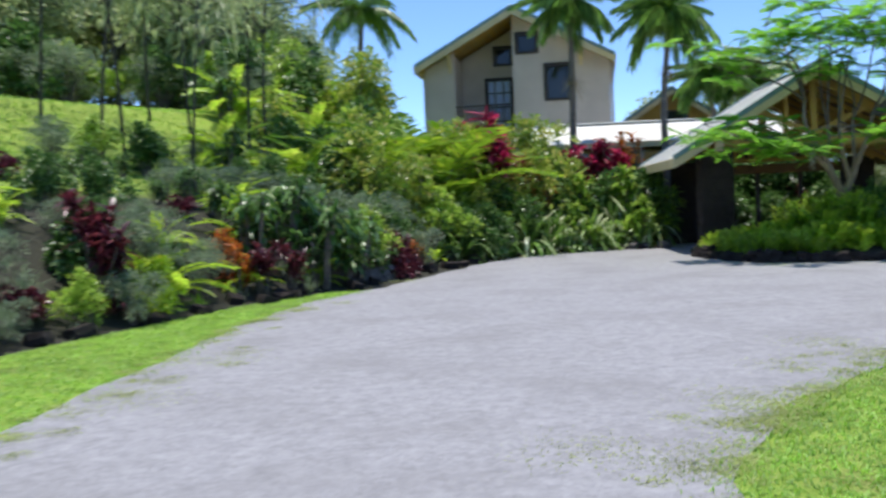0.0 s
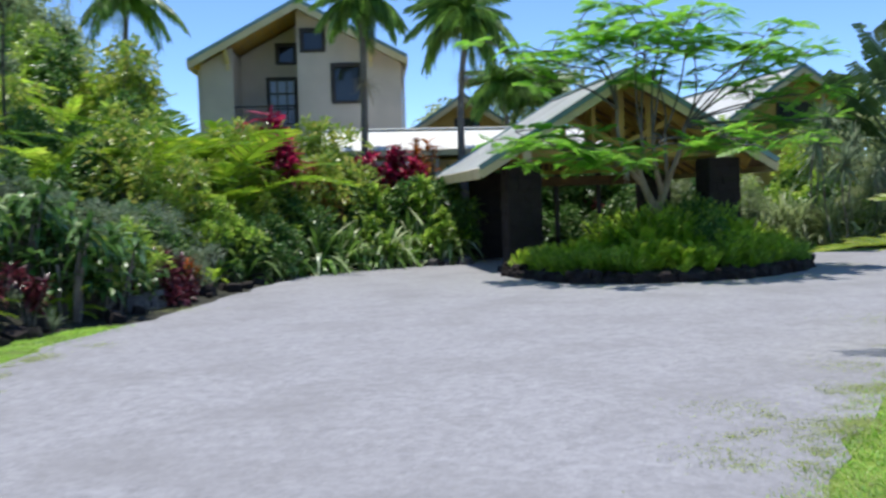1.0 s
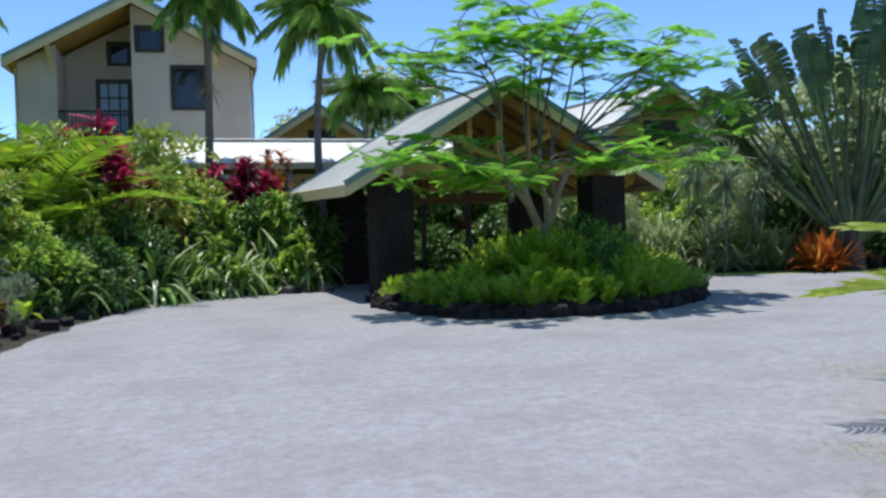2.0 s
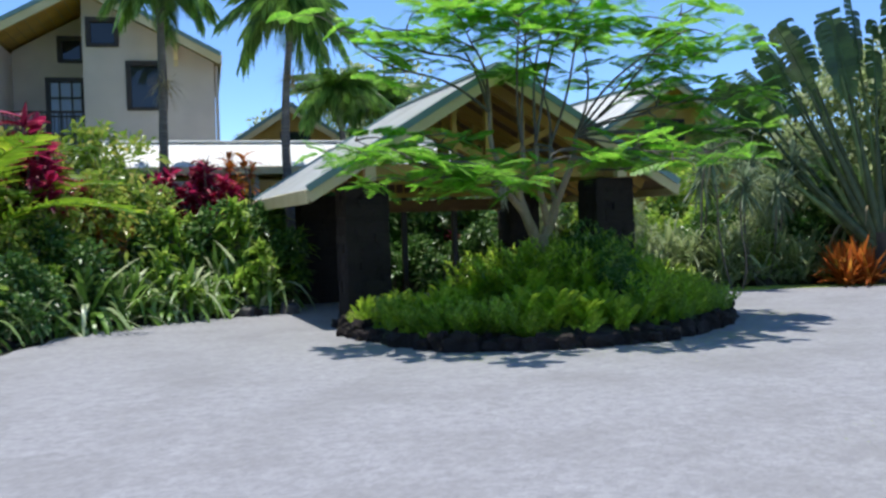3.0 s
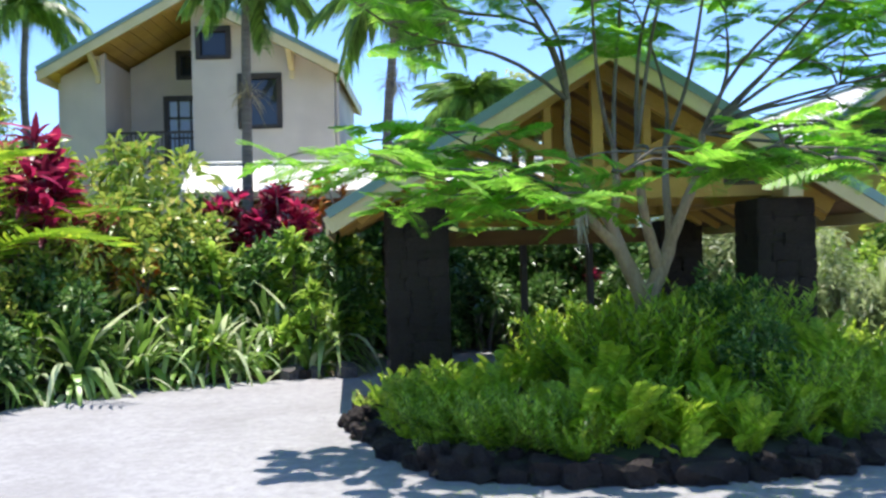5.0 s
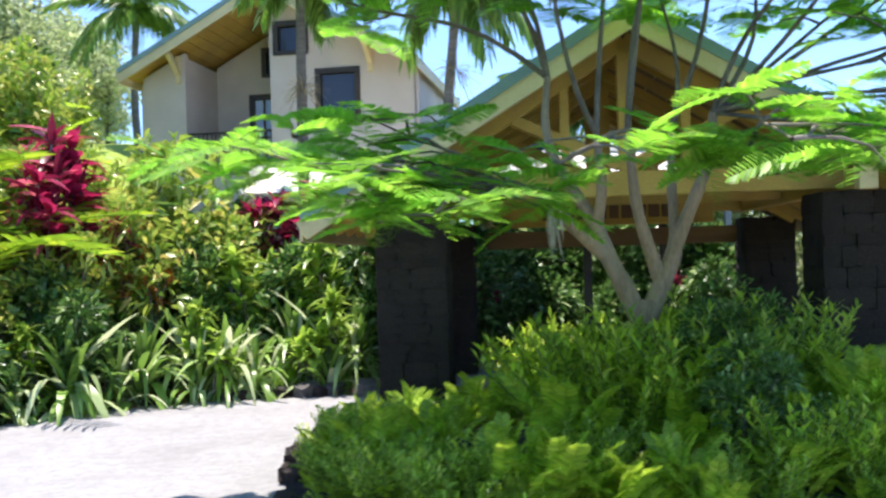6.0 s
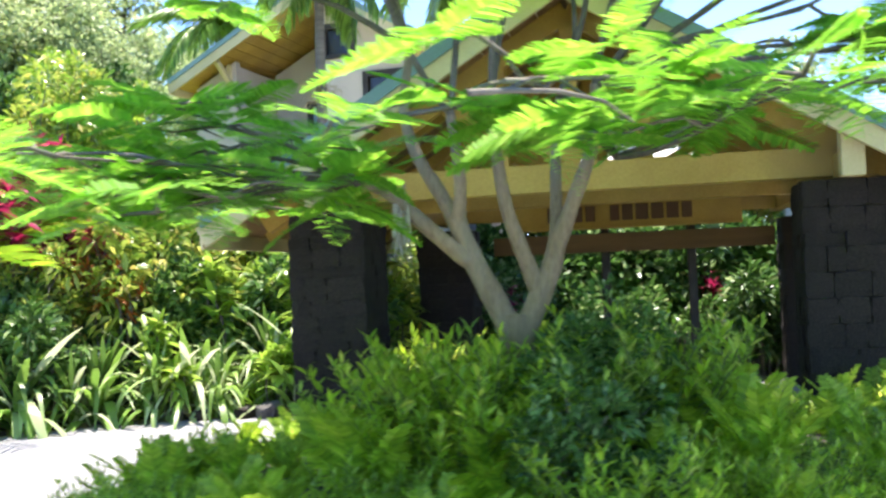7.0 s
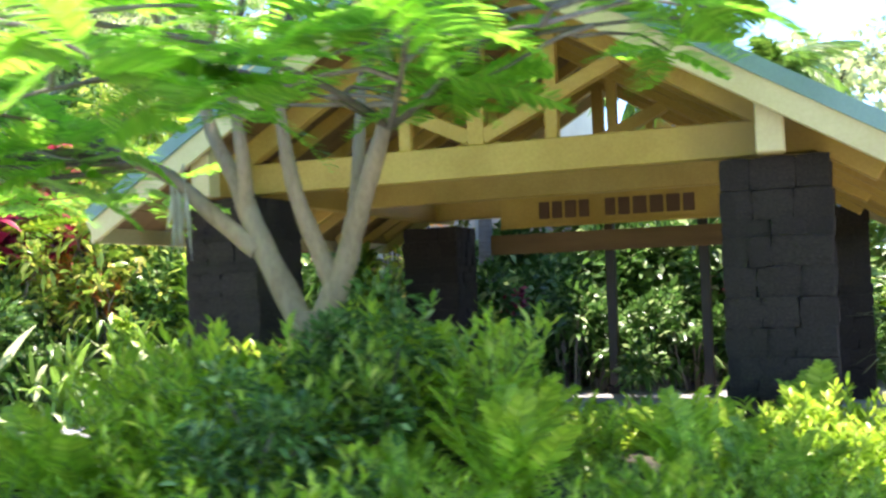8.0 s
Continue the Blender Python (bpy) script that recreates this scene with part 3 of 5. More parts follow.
def blades(P, D, L, W, droop, segs=4, shape=(0.5, 1.0, 0.9, 0.6, 0.04), fold=0.15, roll=0.5, rng=RNG):
    """Strap leaves, all at once: from P along D, L long, W wide, sinking by droop * L at the tip."""
    P, D = np.asarray(P, float), np.asarray(D, float)
    n = len(P)
    D = D / np.linalg.norm(D, axis=1)[:, None]
    L, W, droop = [np.broadcast_to(np.asarray(q, float), (n,)) for q in (L, W, droop)]
    S = np.cross(D, (0, 0, 1.0))
    S = S / np.maximum(np.linalg.norm(S, axis=1), 1e-3)[:, None]
    N = np.cross(S, D)
    a = rng.uniform(-roll, roll, n)[:, None]
    S, N = S * np.cos(a) + N * np.sin(a), N * np.cos(a) - S * np.sin(a)
    s = np.linspace(0, 1, segs + 1)
    w = np.interp(s, np.linspace(0, 1, len(shape)), shape)
    C = P[:, None] + D[:, None] * (L[:, None] * (s - 0.25 * np.minimum(1, droop[:, None]) * s * s))[..., None]
    C[..., 2] -= (droop * L)[:, None] * s * s
    half = (W[:, None] * w / 2)[..., None]
    lift = (W[:, None] * w * fold)[..., None] * N[:, None]
    V = np.stack([C - S[:, None] * half + lift, C, C + S[:, None] * half + lift], axis=2)
    if fold == 0:
        V = V[:, :, [0, 2]]
    k = V.shape[2]
    per = (segs + 1) * k
    f = []
    for i in range(segs):
        for j in range(k - 1):
            f.append((i * k + j, i * k + j + 1, (i + 1) * k + j + 1, (i + 1) * k + j))
    F = (np.arange(n) * per)[:, None, None] + np.array(f)[None]
    return V.reshape(-1, 3), F.reshape(-1, 4)


def merge(*sets):
    vs, fs, o = [], [], 0
    for v, f in sets:
        vs.append(v), fs.append(np.asarray(f) + o)
        o += len(v)
    return np.concatenate(vs), np.concatenate(fs)


def tube(points, radii, sides=7, seed=0.0):
    """A tapered round limb along points."""
    P = np.asarray(points, float)
    T = np.gradient(P, axis=0)
    T /= np.linalg.norm(T, axis=1)[:, None]
    ref = np.array((0.37, 0.91, 0.17))
    A = np.cross(T, ref)
    A /= np.linalg.norm(A, axis=1)[:, None]
    B = np.cross(T, A)
    th = np.linspace(0, 2 * np.pi, sides, endpoint=False)
    R = np.asarray(radii, float)[:, None, None]
    V = P[:, None] + R * (A[:, None] * np.cos(th)[None, :, None] + B[:, None] * np.sin(th)[None, :, None])
    m = len(P)
    F = [(i * sides + j, i * sides + (j + 1) % sides, (i + 1) * sides + (j + 1) % sides, (i + 1) * sides + j) for i in range(m - 1) for j in range(sides)]
    return V.reshape(-1, 3), np.array(F)


def curve(a, b, sag=0.0, wob=0.05, k=7, rng=RNG):
    """A bent line from a to b."""
    a, b = np.asarray(a, float), np.asarray(b, float)
    s = np.linspace(0, 1, k)[:, None]
    p = a + (b - a) * s
    d = np.linalg.norm(b - a)
    p += (np.sin(np.pi * s) * rng.normal(0, wob, 3) + np.sin(2 * np.pi * s) * rng.normal(0, wob * 0.5, 3)) * d
    p[:, 2] += (np.sin(np.pi * s[:, 0]) * sag) * d
    return p


def around(n, lo, hi, rng=RNG):
    """n directions all round, their elevation from lo to hi degrees."""
    a = rng.uniform(0, 2 * np.pi, n)
    e = np.radians(rng.uniform(lo, hi, n))
    return np.stack([np.cos(a) * np.cos(e), np.sin(a) * np.cos(e), np.sin(e)], 1)


# the lily's palest tone paints sun glints on glossy blades into the colour
G_LILY = leaf("lily leaf", (0.04, 0.10, 0.02), (0.28, 0.47, 0.08), (0.84, 0.86, 0.58), 0.42, 0.34, 0.55)
G_PALE = leaf("pale variegated leaf", (0.22, 0.30, 0.10), (0.46, 0.52, 0.24), (0.66, 0.68, 0.44), 0.4, 0.4)
G_CROTON = leaf("croton leaf", (0.13, 0.27, 0.03), (0.44, 0.52, 0.09), (0.72, 0.58, 0.16), 0.45, 0.3)
G_DARK = leaf("dark glossy leaf", (0.035, 0.095, 0.02), (0.13, 0.27, 0.055), (0.48, 0.60, 0.26), 0.40, 0.32)
G_MID = leaf("green leaf", (0.20, 0.35, 0.045), (0.46, 0.65, 0.09), (0.74, 0.80, 0.22), 0.55, 0.3)
G_LIME = leaf("yellow-green leaf", (0.156, 0.312, 0.017), (0.364, 0.546, 0.034), (0.624, 0.650, 0.051), 0.45, 0.45)
G_FERN = leaf("bright fern leaf", (0.26, 0.44, 0.04), (0.56, 0.74, 0.07), (0.82, 0.84, 0.18), 0.55, 0.34)
G_POIN = leaf("feathery tree leaf", (0.17, 0.42, 0.04), (0.31, 0.62, 0.06), (0.46, 0.72, 0.10), 0.62, 0.42)
G_GREY = leaf("grey-green leaf", (0.128, 0.192, 0.096), (0.272, 0.352, 0.208), (0.448, 0.480, 0.320), 0.4, 0.5)
G_PALM = leaf("palm leaflet", (0.08, 0.17, 0.03), (0.20, 0.37, 0.06), (0.36, 0.50, 0.11), 0.35, 0.38)
G_ARECA = leaf("yellowing palm leaflet", (0.220, 0.330, 0.030), (0.420, 0.480, 0.060), (0.550, 0.500, 0.100), 0.45, 0.4)
G_RED = leaf("crimson leaf", (0.15, 0.010, 0.035), (0.48, 0.025, 0.10), (0.72, 0.14, 0.20), 0.5, 0.3)
G_BURG = leaf("burgundy leaf", (0.056, 0.013, 0.022), (0.160, 0.029, 0.045), (0.400, 0.080, 0.096), 0.3, 0.35)
G_ORANGE = leaf("orange leaf", (0.440, 0.099, 0.022), (0.638, 0.220, 0.033), (0.605, 0.462, 0.066), 0.4, 0.4)
G_FOREST = leaf("forest leaf", (0.19, 0.27, 0.11), (0.47, 0.55, 0.24), (0.80, 0.82, 0.48), 0.55, 0.45)
G_TRAV = leaf("paddle leaf", (0.035, 0.075, 0.022), (0.085, 0.155, 0.04), (0.30, 0.40, 0.14), 0.25, 0.3, 0.88)
G_GRASS = leaf("grass blade", (0.17, 0.34, 0.03), (0.31, 0.56, 0.06), (0.45, 0.62, 0.13), 0.4, 0.5)
G_MOSS = leaf("pale moss", (0.36, 0.36, 0.30), (0.6, 0.6, 0.52), None, 0.3, 0.8)
G_STRAW = leaf("dry leaf", (0.250, 0.190, 0.090), (0.420, 0.340, 0.180), None, 0.3, 0.7)
DARK_STALK = surface("dark green stalk", (0.03, 0.045, 0.015), (0.09, 0.12, 0.04), 4.0, 40.0, 0.6, 0.2)
STALK = surface("green stalk", (0.08, 0.13, 0.03), (0.2, 0.26, 0.08), 4.0, 40.0, 0.6, 0.2)
CANE = surface("grey cane", (0.10, 0.08, 0.06), (0.24, 0.2, 0.16), 6.0, 40.0, 0.85, 0.4)

def thing(name, label, category, group, parts):
    """A plant at the origin from (part name, verts, faces, material) rows; it serves as a pattern to copy."""
    th = empty(name, Matrix(), label, category, group)
    for nm, (v, f), mat in parts:
        ob = sheet(nm, v, f, mat, th, "", True)
        if nm in ("stem", "broom"):
            tagged(ob, kind="stuff")
    return th


USED = set()


def plant(pattern, x, y, z=None, scale=1.0, turn=None, lean=0.0, label=""):
    """Sets out a copy of a pattern on the ground; the first use takes the pattern itself."""
    turn = RNG.uniform(0, 360) if turn is None else turn
    z = ground_z(x, y) - 0.04 if z is None else z
    s = scale if isinstance(scale, tuple) else (scale, scale, scale)
    m = pose(x, y, z, lean, 0, turn) @ Matrix.Diagonal((*s, 1))
    if pattern.name in USED:
        ob = copy_thing(pattern, m)
        ob.matrix_basis = m
    else:
        USED.add(pattern.name)
        ob = pattern
        ob.matrix_basis = m
    if label:
        ob["label"] = label
    return ob


def strap_parts(n, L, W, droop, lo, hi, rise=0.0, seed=0, spread=0.08, shape=(0.5, 1.0, 0.95, 0.6, 0.04), segs=5):
    g = np.random.default_rng(seed)
    D = around(n, lo, hi, g)
    P = D * (1, 1, 0) * spread * g.uniform(0.2, 1, (n, 1)) + np.array((0, 0, 1)) * g.uniform(0, max(rise, 1e-3), (n, 1))
    e = D[:, 2]
    return blades(P, D, L * g.uniform(0.65, 1.1, n), W * g.uniform(0.7, 1.15, n), droop * g.uniform(0.5, 1.3, n) * (1.15 - 0.5 * e), segs, shape, 0.14, 0.25, g)


def lily(seed):
    """A rosette of broad strap leaves on a short neck: upright ones within, long pale ones falling outwards."""
    up = strap_parts(15, 0.85, 0.068, 0.5, 45, 88, 0.35, seed, segs=6)
    out = strap_parts(20, 0.95, 0.07, 0.95, 20, 62, 0.25, seed + 30, segs=7)
    dead = strap_parts(9, 0.55, 0.06, 0.95, 0, 25, 0.12, seed + 60)
    return thing("spider_lily", "clump of arching green strap leaves edging the gravel", "lily", "strap-leaved lilies", [("foliage", merge(up, out), G_LILY), ("dry_foliage", dead, G_STRAW)])


def cane_plant(seed, name, label, mat, n_canes=6, height=1.4, L=0.42, W=0.10, leaves=26, droop=0.35, category="ti plant", group="ti plants", lo=-10, hi=80):
    """Thin canes, each crowned by a whorl of broad leaves."""
    g = np.random.default_rng(seed)
    stems, tops = [], []
    for i in range(n_canes):
        a, r = g.uniform(0, 6.28), g.uniform(0.02, 0.16)
        h = height * g.uniform(0.5, 1.05)
        top = np.array((math.cos(a) * (r + 0.25 * h * g.uniform(0.2, 1)), math.sin(a) * (r + 0.25 * h * g.uniform(0.2, 1)), h))
        p = curve((math.cos(a) * r, math.sin(a) * r, -0.05), top, 0, 0.04, 6, g)
        stems.append(tube(p, np.linspace(0.022, 0.014, 6), 6))
        D = around(leaves, lo, hi, g)
        P = top + np.array((0, 0, 1)) * g.uniform(-0.28, 0.02, (leaves, 1))
        tops.append(blades(P, D, L * g.uniform(0.6, 1.1, leaves), W * g.uniform(0.7, 1.2, leaves), droop * g.uniform(0.4, 1.4, leaves), 4, (0.25, 0.9, 1.0, 0.65, 0.05), 0.12, 0.3, g))
    return thing(name, label, category, group, [("stem", merge(*stems), CANE), ("foliage", merge(*tops), mat)])


def bush(seed, name, label, mat, rx=0.7, rz=0.8, leaves=1500, L=0.13, W=0.05, droop=0.2, category="shrub", group="", lumps=9):
    """A shrub: forking twigs and leaves in uneven lumps with gaps between."""
    g = np.random.default_rng(seed)
    stems, sets = [], []
    lumps = int(lumps * 1.5)
    c = around(lumps, -5, 88, g) * g.uniform(0.3, 1.05, (lumps, 1)) * (rx, rx, rz) + (0, 0, rz * 0.4)
    for q in c:
        stems.append(tube(curve((g.uniform(-0.08, 0.08), g.uniform(-0.08, 0.08), -0.05), q, 0.05, 0.06, 6, g), np.linspace(0.02, 0.006, 6), 5))
    n = leaves // lumps
    for q in c:
        D = around(n, -35, 88, g)
        r = g.uniform(0.2, 1.0, (n, 1)) ** 0.5 * 0.36 * g.uniform(0.6, 1.35)
        P = q + D * r * (rx, rx, rz * 0.8)
        P[:, 2] = np.maximum(P[:, 2], 0.03)
        D2 = D + g.normal(0, 0.45, (n, 3))
        sets.append(blades(P, D2, L * g.uniform(0.6, 1.25, n), W * g.uniform(0.7, 1.2, n), droop, 2, (0.3, 1.0, 0.05), 0.12, 1.2, g))
    return thing(name, label, category, group, [("stem", merge(*stems), CANE), ("foliage", merge(*sets), mat)])


def shoot_shrub(seed, mat, label, n=34, h=0.60):
    """Many upright shoots set with small ascending leaves to the tip."""
    g = np.random.default_rng(seed)
    stems, P, D, L = [], [], [], []
    for i in range(n):
        a, r = g.uniform(0, 6.28), 0.30 * g.random() ** 0.5
        top = np.array((math.cos(a) * r * 2.1, math.sin(a) * r * 2.1, h * g.uniform(0.55, 1.1) * (1.1 - 0.9 * r)))
        p = curve((math.cos(a) * r * 0.4, math.sin(a) * r * 0.4, -0.05), top, -0.05, 0.05, 6, g)
        stems.append(tube(p, np.linspace(0.007, 0.003, 6), 4))
        k = 30
        s = np.linspace(0.25, 1.0, k)
        q = np.stack([np.interp(s, np.linspace(0, 1, 6), p[:, j]) for j in range(3)], 1)
        e = np.radians(12 + 45 * s ** 2 + g.normal(0, 9, k))
        b = np.arange(k) * 2.4 + g.uniform(0, 6.28)
        P.append(q), D.append(np.stack([np.cos(b) * np.cos(e), np.sin(b) * np.cos(e), np.sin(e)], 1)), L.append((0.17 - 0.08 * s) * g.uniform(0.8, 1.2, k))
    P, D, L = np.concatenate(P), np.concatenate(D), np.concatenate(L)
    return thing("hedge_plant", label, "shrub", "island bed shrubs", [("stem", merge(*stems), STALK), ("foliage", blades(P, D, L, L * 0.27, 0.15, 2, (0.4, 1.0, 0.1), 0.1, 0.4, g), mat)])


def frond(L, pairs, leaflet, W, arch, seed, vee=0.5, hang=0.35, petiole=0.15, base=0.25):
    """One pinnate frond along +x, arching over; rachis and leaflets in one set."""
    g = np.random.default_rng(seed)
    s = np.linspace(0, 1, 12)
    P = np.stack([L * (s - 0.12 * s ** 3), np.zeros(12), L * (arch * s - (arch + base) * s ** 2.2)], 1)
    rach = tube(P, np.linspace(0.012, 0.003, 12) * L / 1.2 + 0.002, 5)
    t = np.linspace(petiole, 0.985, pairs)
    C = np.stack([np.interp(t, s, P[:, i]) for i in range(3)], 1)
    T = np.stack([np.interp(t, s, np.gradient(P[:, i])) for i in range(3)], 1)
    T /= np.linalg.norm(T, axis=1)[:, None]
    sets = [rach]
    ll = leaflet * (0.35 + 1.0 * np.sin(np.pi * (0.12 + 0.8 * t))) * 0.8
    for side in (-1, 1):
        N = np.cross(T, (0, 1.0, 0))
        N /= np.linalg.norm(N, axis=1)[:, None]
        N *= np.sign(N[:, 2:3] + 1e-9)
        D = T * 0.55 + np.array((0, side * 1.0, 0)) + N * vee * g.uniform(0.4, 1.2, (pairs, 1)) + g.normal(0, 0.06, (pairs, 3))
        sets.append(blades(C, D, ll * g.uniform(0.85, 1.1, pairs), W, hang * g.uniform(0.6, 1.4, pairs), 3, (0.5, 1.0, 0.7, 0.05), 0.12, 0.15, g))
    return merge(*sets)


def rotated(vf, m):
    v, f = vf
    a = np.array(m.to_3x3())
    return v @ a.T + np.array(m.translation), f


FERN_FRONDS = {}


def fern(seed, mat=None, n=18, L=0.62, label="bright green sword fern with upright arching fronds"):
    """A sword fern: single fronds, upright in the middle and arching outwards."""
    g = np.random.default_rng(seed)
    mat = mat or G_FERN
    th = empty("fern", Matrix(), label, "fern", "ferns in the island bed")
    for i in range(n):
        key = (mat.name, i % 5)
        m = pose(g.uniform(-0.12, 0.12), g.uniform(-0.12, 0.12), 0, 0, 0, g.uniform(0, 360)) @ pose(0, 0, 0, g.uniform(-40, 40), -g.uniform(38, 88), 0) @ Matrix.Scale(L * g.uniform(0.7, 1.12), 4)
        if key not in FERN_FRONDS:
            ob = sheet("frond", *frond(1.0, 20, 0.16, 0.042, 0.12, 900 + i, 0.15, 0.1, 0.05, 0.16), mat, th, "", True)
            FERN_FRONDS[key] = ob.data
        else:
            ob = new("frond", FERN_FRONDS[key])
            ob.parent = th
        ob.matrix_local = m
    return th


def palm(seed, height, label, name="palm_tree", n=15, L=2.1, mat=None, lean=(0.3, 0.2), rad=0.10, crown_drop=0.0, leaflet=0.55):
    """A ringed trunk, a green crownshaft and separate arching fronds."""
    g = np.random.default_rng(seed)
    th = empty(name, Matrix(), label, "palm tree", "palms")
    top = np.array((lean[0], lean[1], height))
    p = curve((0, 0, -0.1), top, 0, 0.015, 14, g)
    rr = np.linspace(rad * 1.25, rad * 0.8, 14) * (1 + 0.05 * (np.arange(14) % 2))
    rr[0] *= 1.4
    sheet("trunk", *tube(p, rr, 9), PALM_BARK, th, "", True)
    sheet("crownshaft", *tube(np.array([top + (0, 0, z) for z in (0.0, 0.15, 0.35, 0.55)]), [rad * 0.85, rad * 1.0, rad * 0.8, rad * 0.3], 9), STALK, th, "smooth green crownshaft", True)
    meshes = []
    for i in range(3):
        ob = sheet("frond", *frond(L, 46, leaflet, 0.075, 0.55, seed + i, 0.1, 1.1, 0.08, 0.75), mat or G_PALM, th, "", True)
        meshes.append(ob)
    for i in range(n):
        a = i * 137.5 + g.uniform(-15, 15)
        e = g.uniform(-5, 72) - crown_drop
        m = Matrix.Translation(Vector(top) + Vector((0, 0, 0.5))) @ pose(0, 0, 0, 0, 0, a) @ pose(0, 0, 0, g.uniform(-12, 12), -e, 0) @ Matrix.Scale(g.uniform(0.8, 1.1), 4)
        if i < 3:
            ob = meshes[i]
        else:
            ob = new("frond", meshes[i % 3].data)
            ob.parent = th
        ob.matrix_local = m
    return th


def frond_clump(seed, name, label, mat, n=16, L=1.8, leaflet=0.35, W=0.035, category="palm", lo=35, hi=85, base=0.55, pairs=26):
    """Fronds arching straight from the ground, as an areca palm or a tree fern."""
    g = np.random.default_rng(seed)
    th = empty(name, Matrix(), label, category)
    protos = []
    for i in range(3):
        protos.append(sheet("frond", *frond(L, pairs, leaflet, W, 0.25, seed + i, 0.35, 0.3, 0.15, base), mat, th, "", True))
    for i in range(n):
        m = pose(g.uniform(-0.15, 0.15), g.uniform(-0.15, 0.15), 0, 0, 0, i * 137.5 + g.uniform(-20, 20)) @ pose(0, 0, 0, g.uniform(-15, 15), -g.uniform(lo, hi), 0) @ Matrix.Scale(g.uniform(0.65, 1.1), 4)
        if i < 3:
            ob = protos[i]
        else:
            ob = new("frond", protos[i % 3].data)
            ob.parent = th
        ob.matrix_local = m
    return th


def forest_tree(seed, height, spread, label, mat=None, leaves=5000, leaf_len=0.28, lumps=22, trunk_r=0.14, clear=0.4, bark=None, name="tree", W=0.5, droop=0.3):
    """Tapered trunk, forking limbs, crown of many small leaf clumps with gaps."""
    g = np.random.default_rng(seed)
    top = np.array((g.normal(0, 0.06) * height, g.normal(0, 0.06) * height, height * 0.9))
    trunk = curve((0, 0, -0.2), top, 0, 0.012, 10, g)
    wood = [tube(trunk, np.linspace(trunk_r, trunk_r * 0.25, 10), 8)]
    sets = []
    for i in range(lumps):
        s = g.uniform(clear, 1.0)
        a = trunk[min(9, int(s * 9))]
        r = spread * (0.35 + 0.75 * math.sin(math.pi * min(1, (s - clear) / (1 - clear) * 0.8 + 0.15))) * g.uniform(0.4, 1.0)
        d = around(1, 5, 50, g)[0]
        q = a + d * r
        wood.append(tube(curve(a, q, 0.05, 0.07, 6, g), np.linspace(trunk_r * 0.38, 0.012, 6), 5))
        n = leaves // lumps
        D = around(n, -50, 80, g)
        P = q + D * (g.uniform(0.1, 1, (n, 1)) ** 0.5) * spread * g.uniform(0.28, 0.45) * (1, 1, 0.65)
        sets.append(blades(P, D + g.normal(0, 0.5, (n, 3)), leaf_len * g.uniform(0.6, 1.3, n), leaf_len * W * g.uniform(0.6, 1.2, n), droop, 2, (0.3, 1.0, 0.05), 0.12, 1.2, g))
    th = thing(name, label, "tree", "", [("trunk", merge(*wood), bark or DARK_BARK), ("crown", merge(*sets), mat or G_FOREST)])
    return th


# ---- feathery shade tree in the island bed ----
BED = [(5.95, 21.95), (5.68, 20.4), (5.82, 19.2), (6.2, 18.3), (7.0, 17.85), (7.9, 17.6), (8.9, 17.7), (9.8, 18.1), (10.6, 18.7), (11.3, 19.5), (11.8, 20.6), (11.7, 21.8), (10.4, 22.0), (8.5, 22.2), (7.0, 22.4)]
TREE = Vector((8.38, 20.1, 0.0))


def inside(x, y, poly):
    c = False
    for (ax, ay), (bx, by) in zip(poly, poly[1:] + poly[:1]):
        if (ay > y) != (by > y) and x < (bx - ax) * (y - ay) / (by - ay) + ax:
            c = not c
    return c


def edge_distance(x, y, poly):
    best = 1e9
    for (ax, ay), (bx, by) in zip(poly, poly[1:] + poly[:1]):
        dx, dy = bx - ax, by - ay
        s = max(0.0, min(1.0, ((x - ax) * dx + (y - ay) * dy) / (dx * dx + dy * dy)))
        best = min(best, math.hypot(x - ax - s * dx, y - ay - s * dy))
    return best


def bed_z(x, y):
    if not inside(x, y, BED):
        return 0.0
    e = min(1.0, edge_distance(x, y, BED) / 0.7)
    return 0.10 + 0.22 * e + 0.36 * e * math.exp(-((x - TREE.x - 0.5) ** 2 + (y - TREE.y) ** 2) / 1.7)


def feathered(P, D, L, g):
    """Twice-pinnate leaves: a midrib each with paired feathery side leaflets."""
    n = len(P)
    D = D / np.linalg.norm(D, axis=1)[:, None]
    S = np.cross(D, (0, 0, 1.0))
    S /= np.linalg.norm(S, axis=1)[:, None]
    N = np.cross(S, D)
    tilt = g.normal(0, 0.25, (n, 1))
    S, N = S * np.cos(tilt) + N * np.sin(tilt), N * np.cos(tilt) - S * np.sin(tilt)
    dr = g.uniform(0.05, 0.4, n)
    ribs = blades(P, D, L, 0.008, dr, 4, (1, 0.8, 0.6, 0.4, 0.2), 0, 0, g)
    k = 21
    t = np.linspace(0.14, 0.98, k)
    C = P[:, None] + D[:, None] * (L[:, None] * (t - 0.25 * dr[:, None] * t * t))[..., None]
    C[..., 2] -= (dr * L)[:, None] * t * t
    w = 0.30 * np.sin(np.pi * (0.15 + 0.75 * t)) * L[:, None]
    sets = [ribs]
    for s in (-1, 1):
        Q = D[:, None] * 0.42 + s * S[:, None] + N[:, None] * 0.08 + g.normal(0, 0.05, (n, k, 3))
        sets.append(blades(C.reshape(-1, 3), Q.reshape(-1, 3), (w * g.uniform(0.85, 1.1, (n, k))).ravel(), 0.025, 0.12, 2, (0.7, 1.0, 0.35), 0, 0.15, g))
    return merge(*sets)


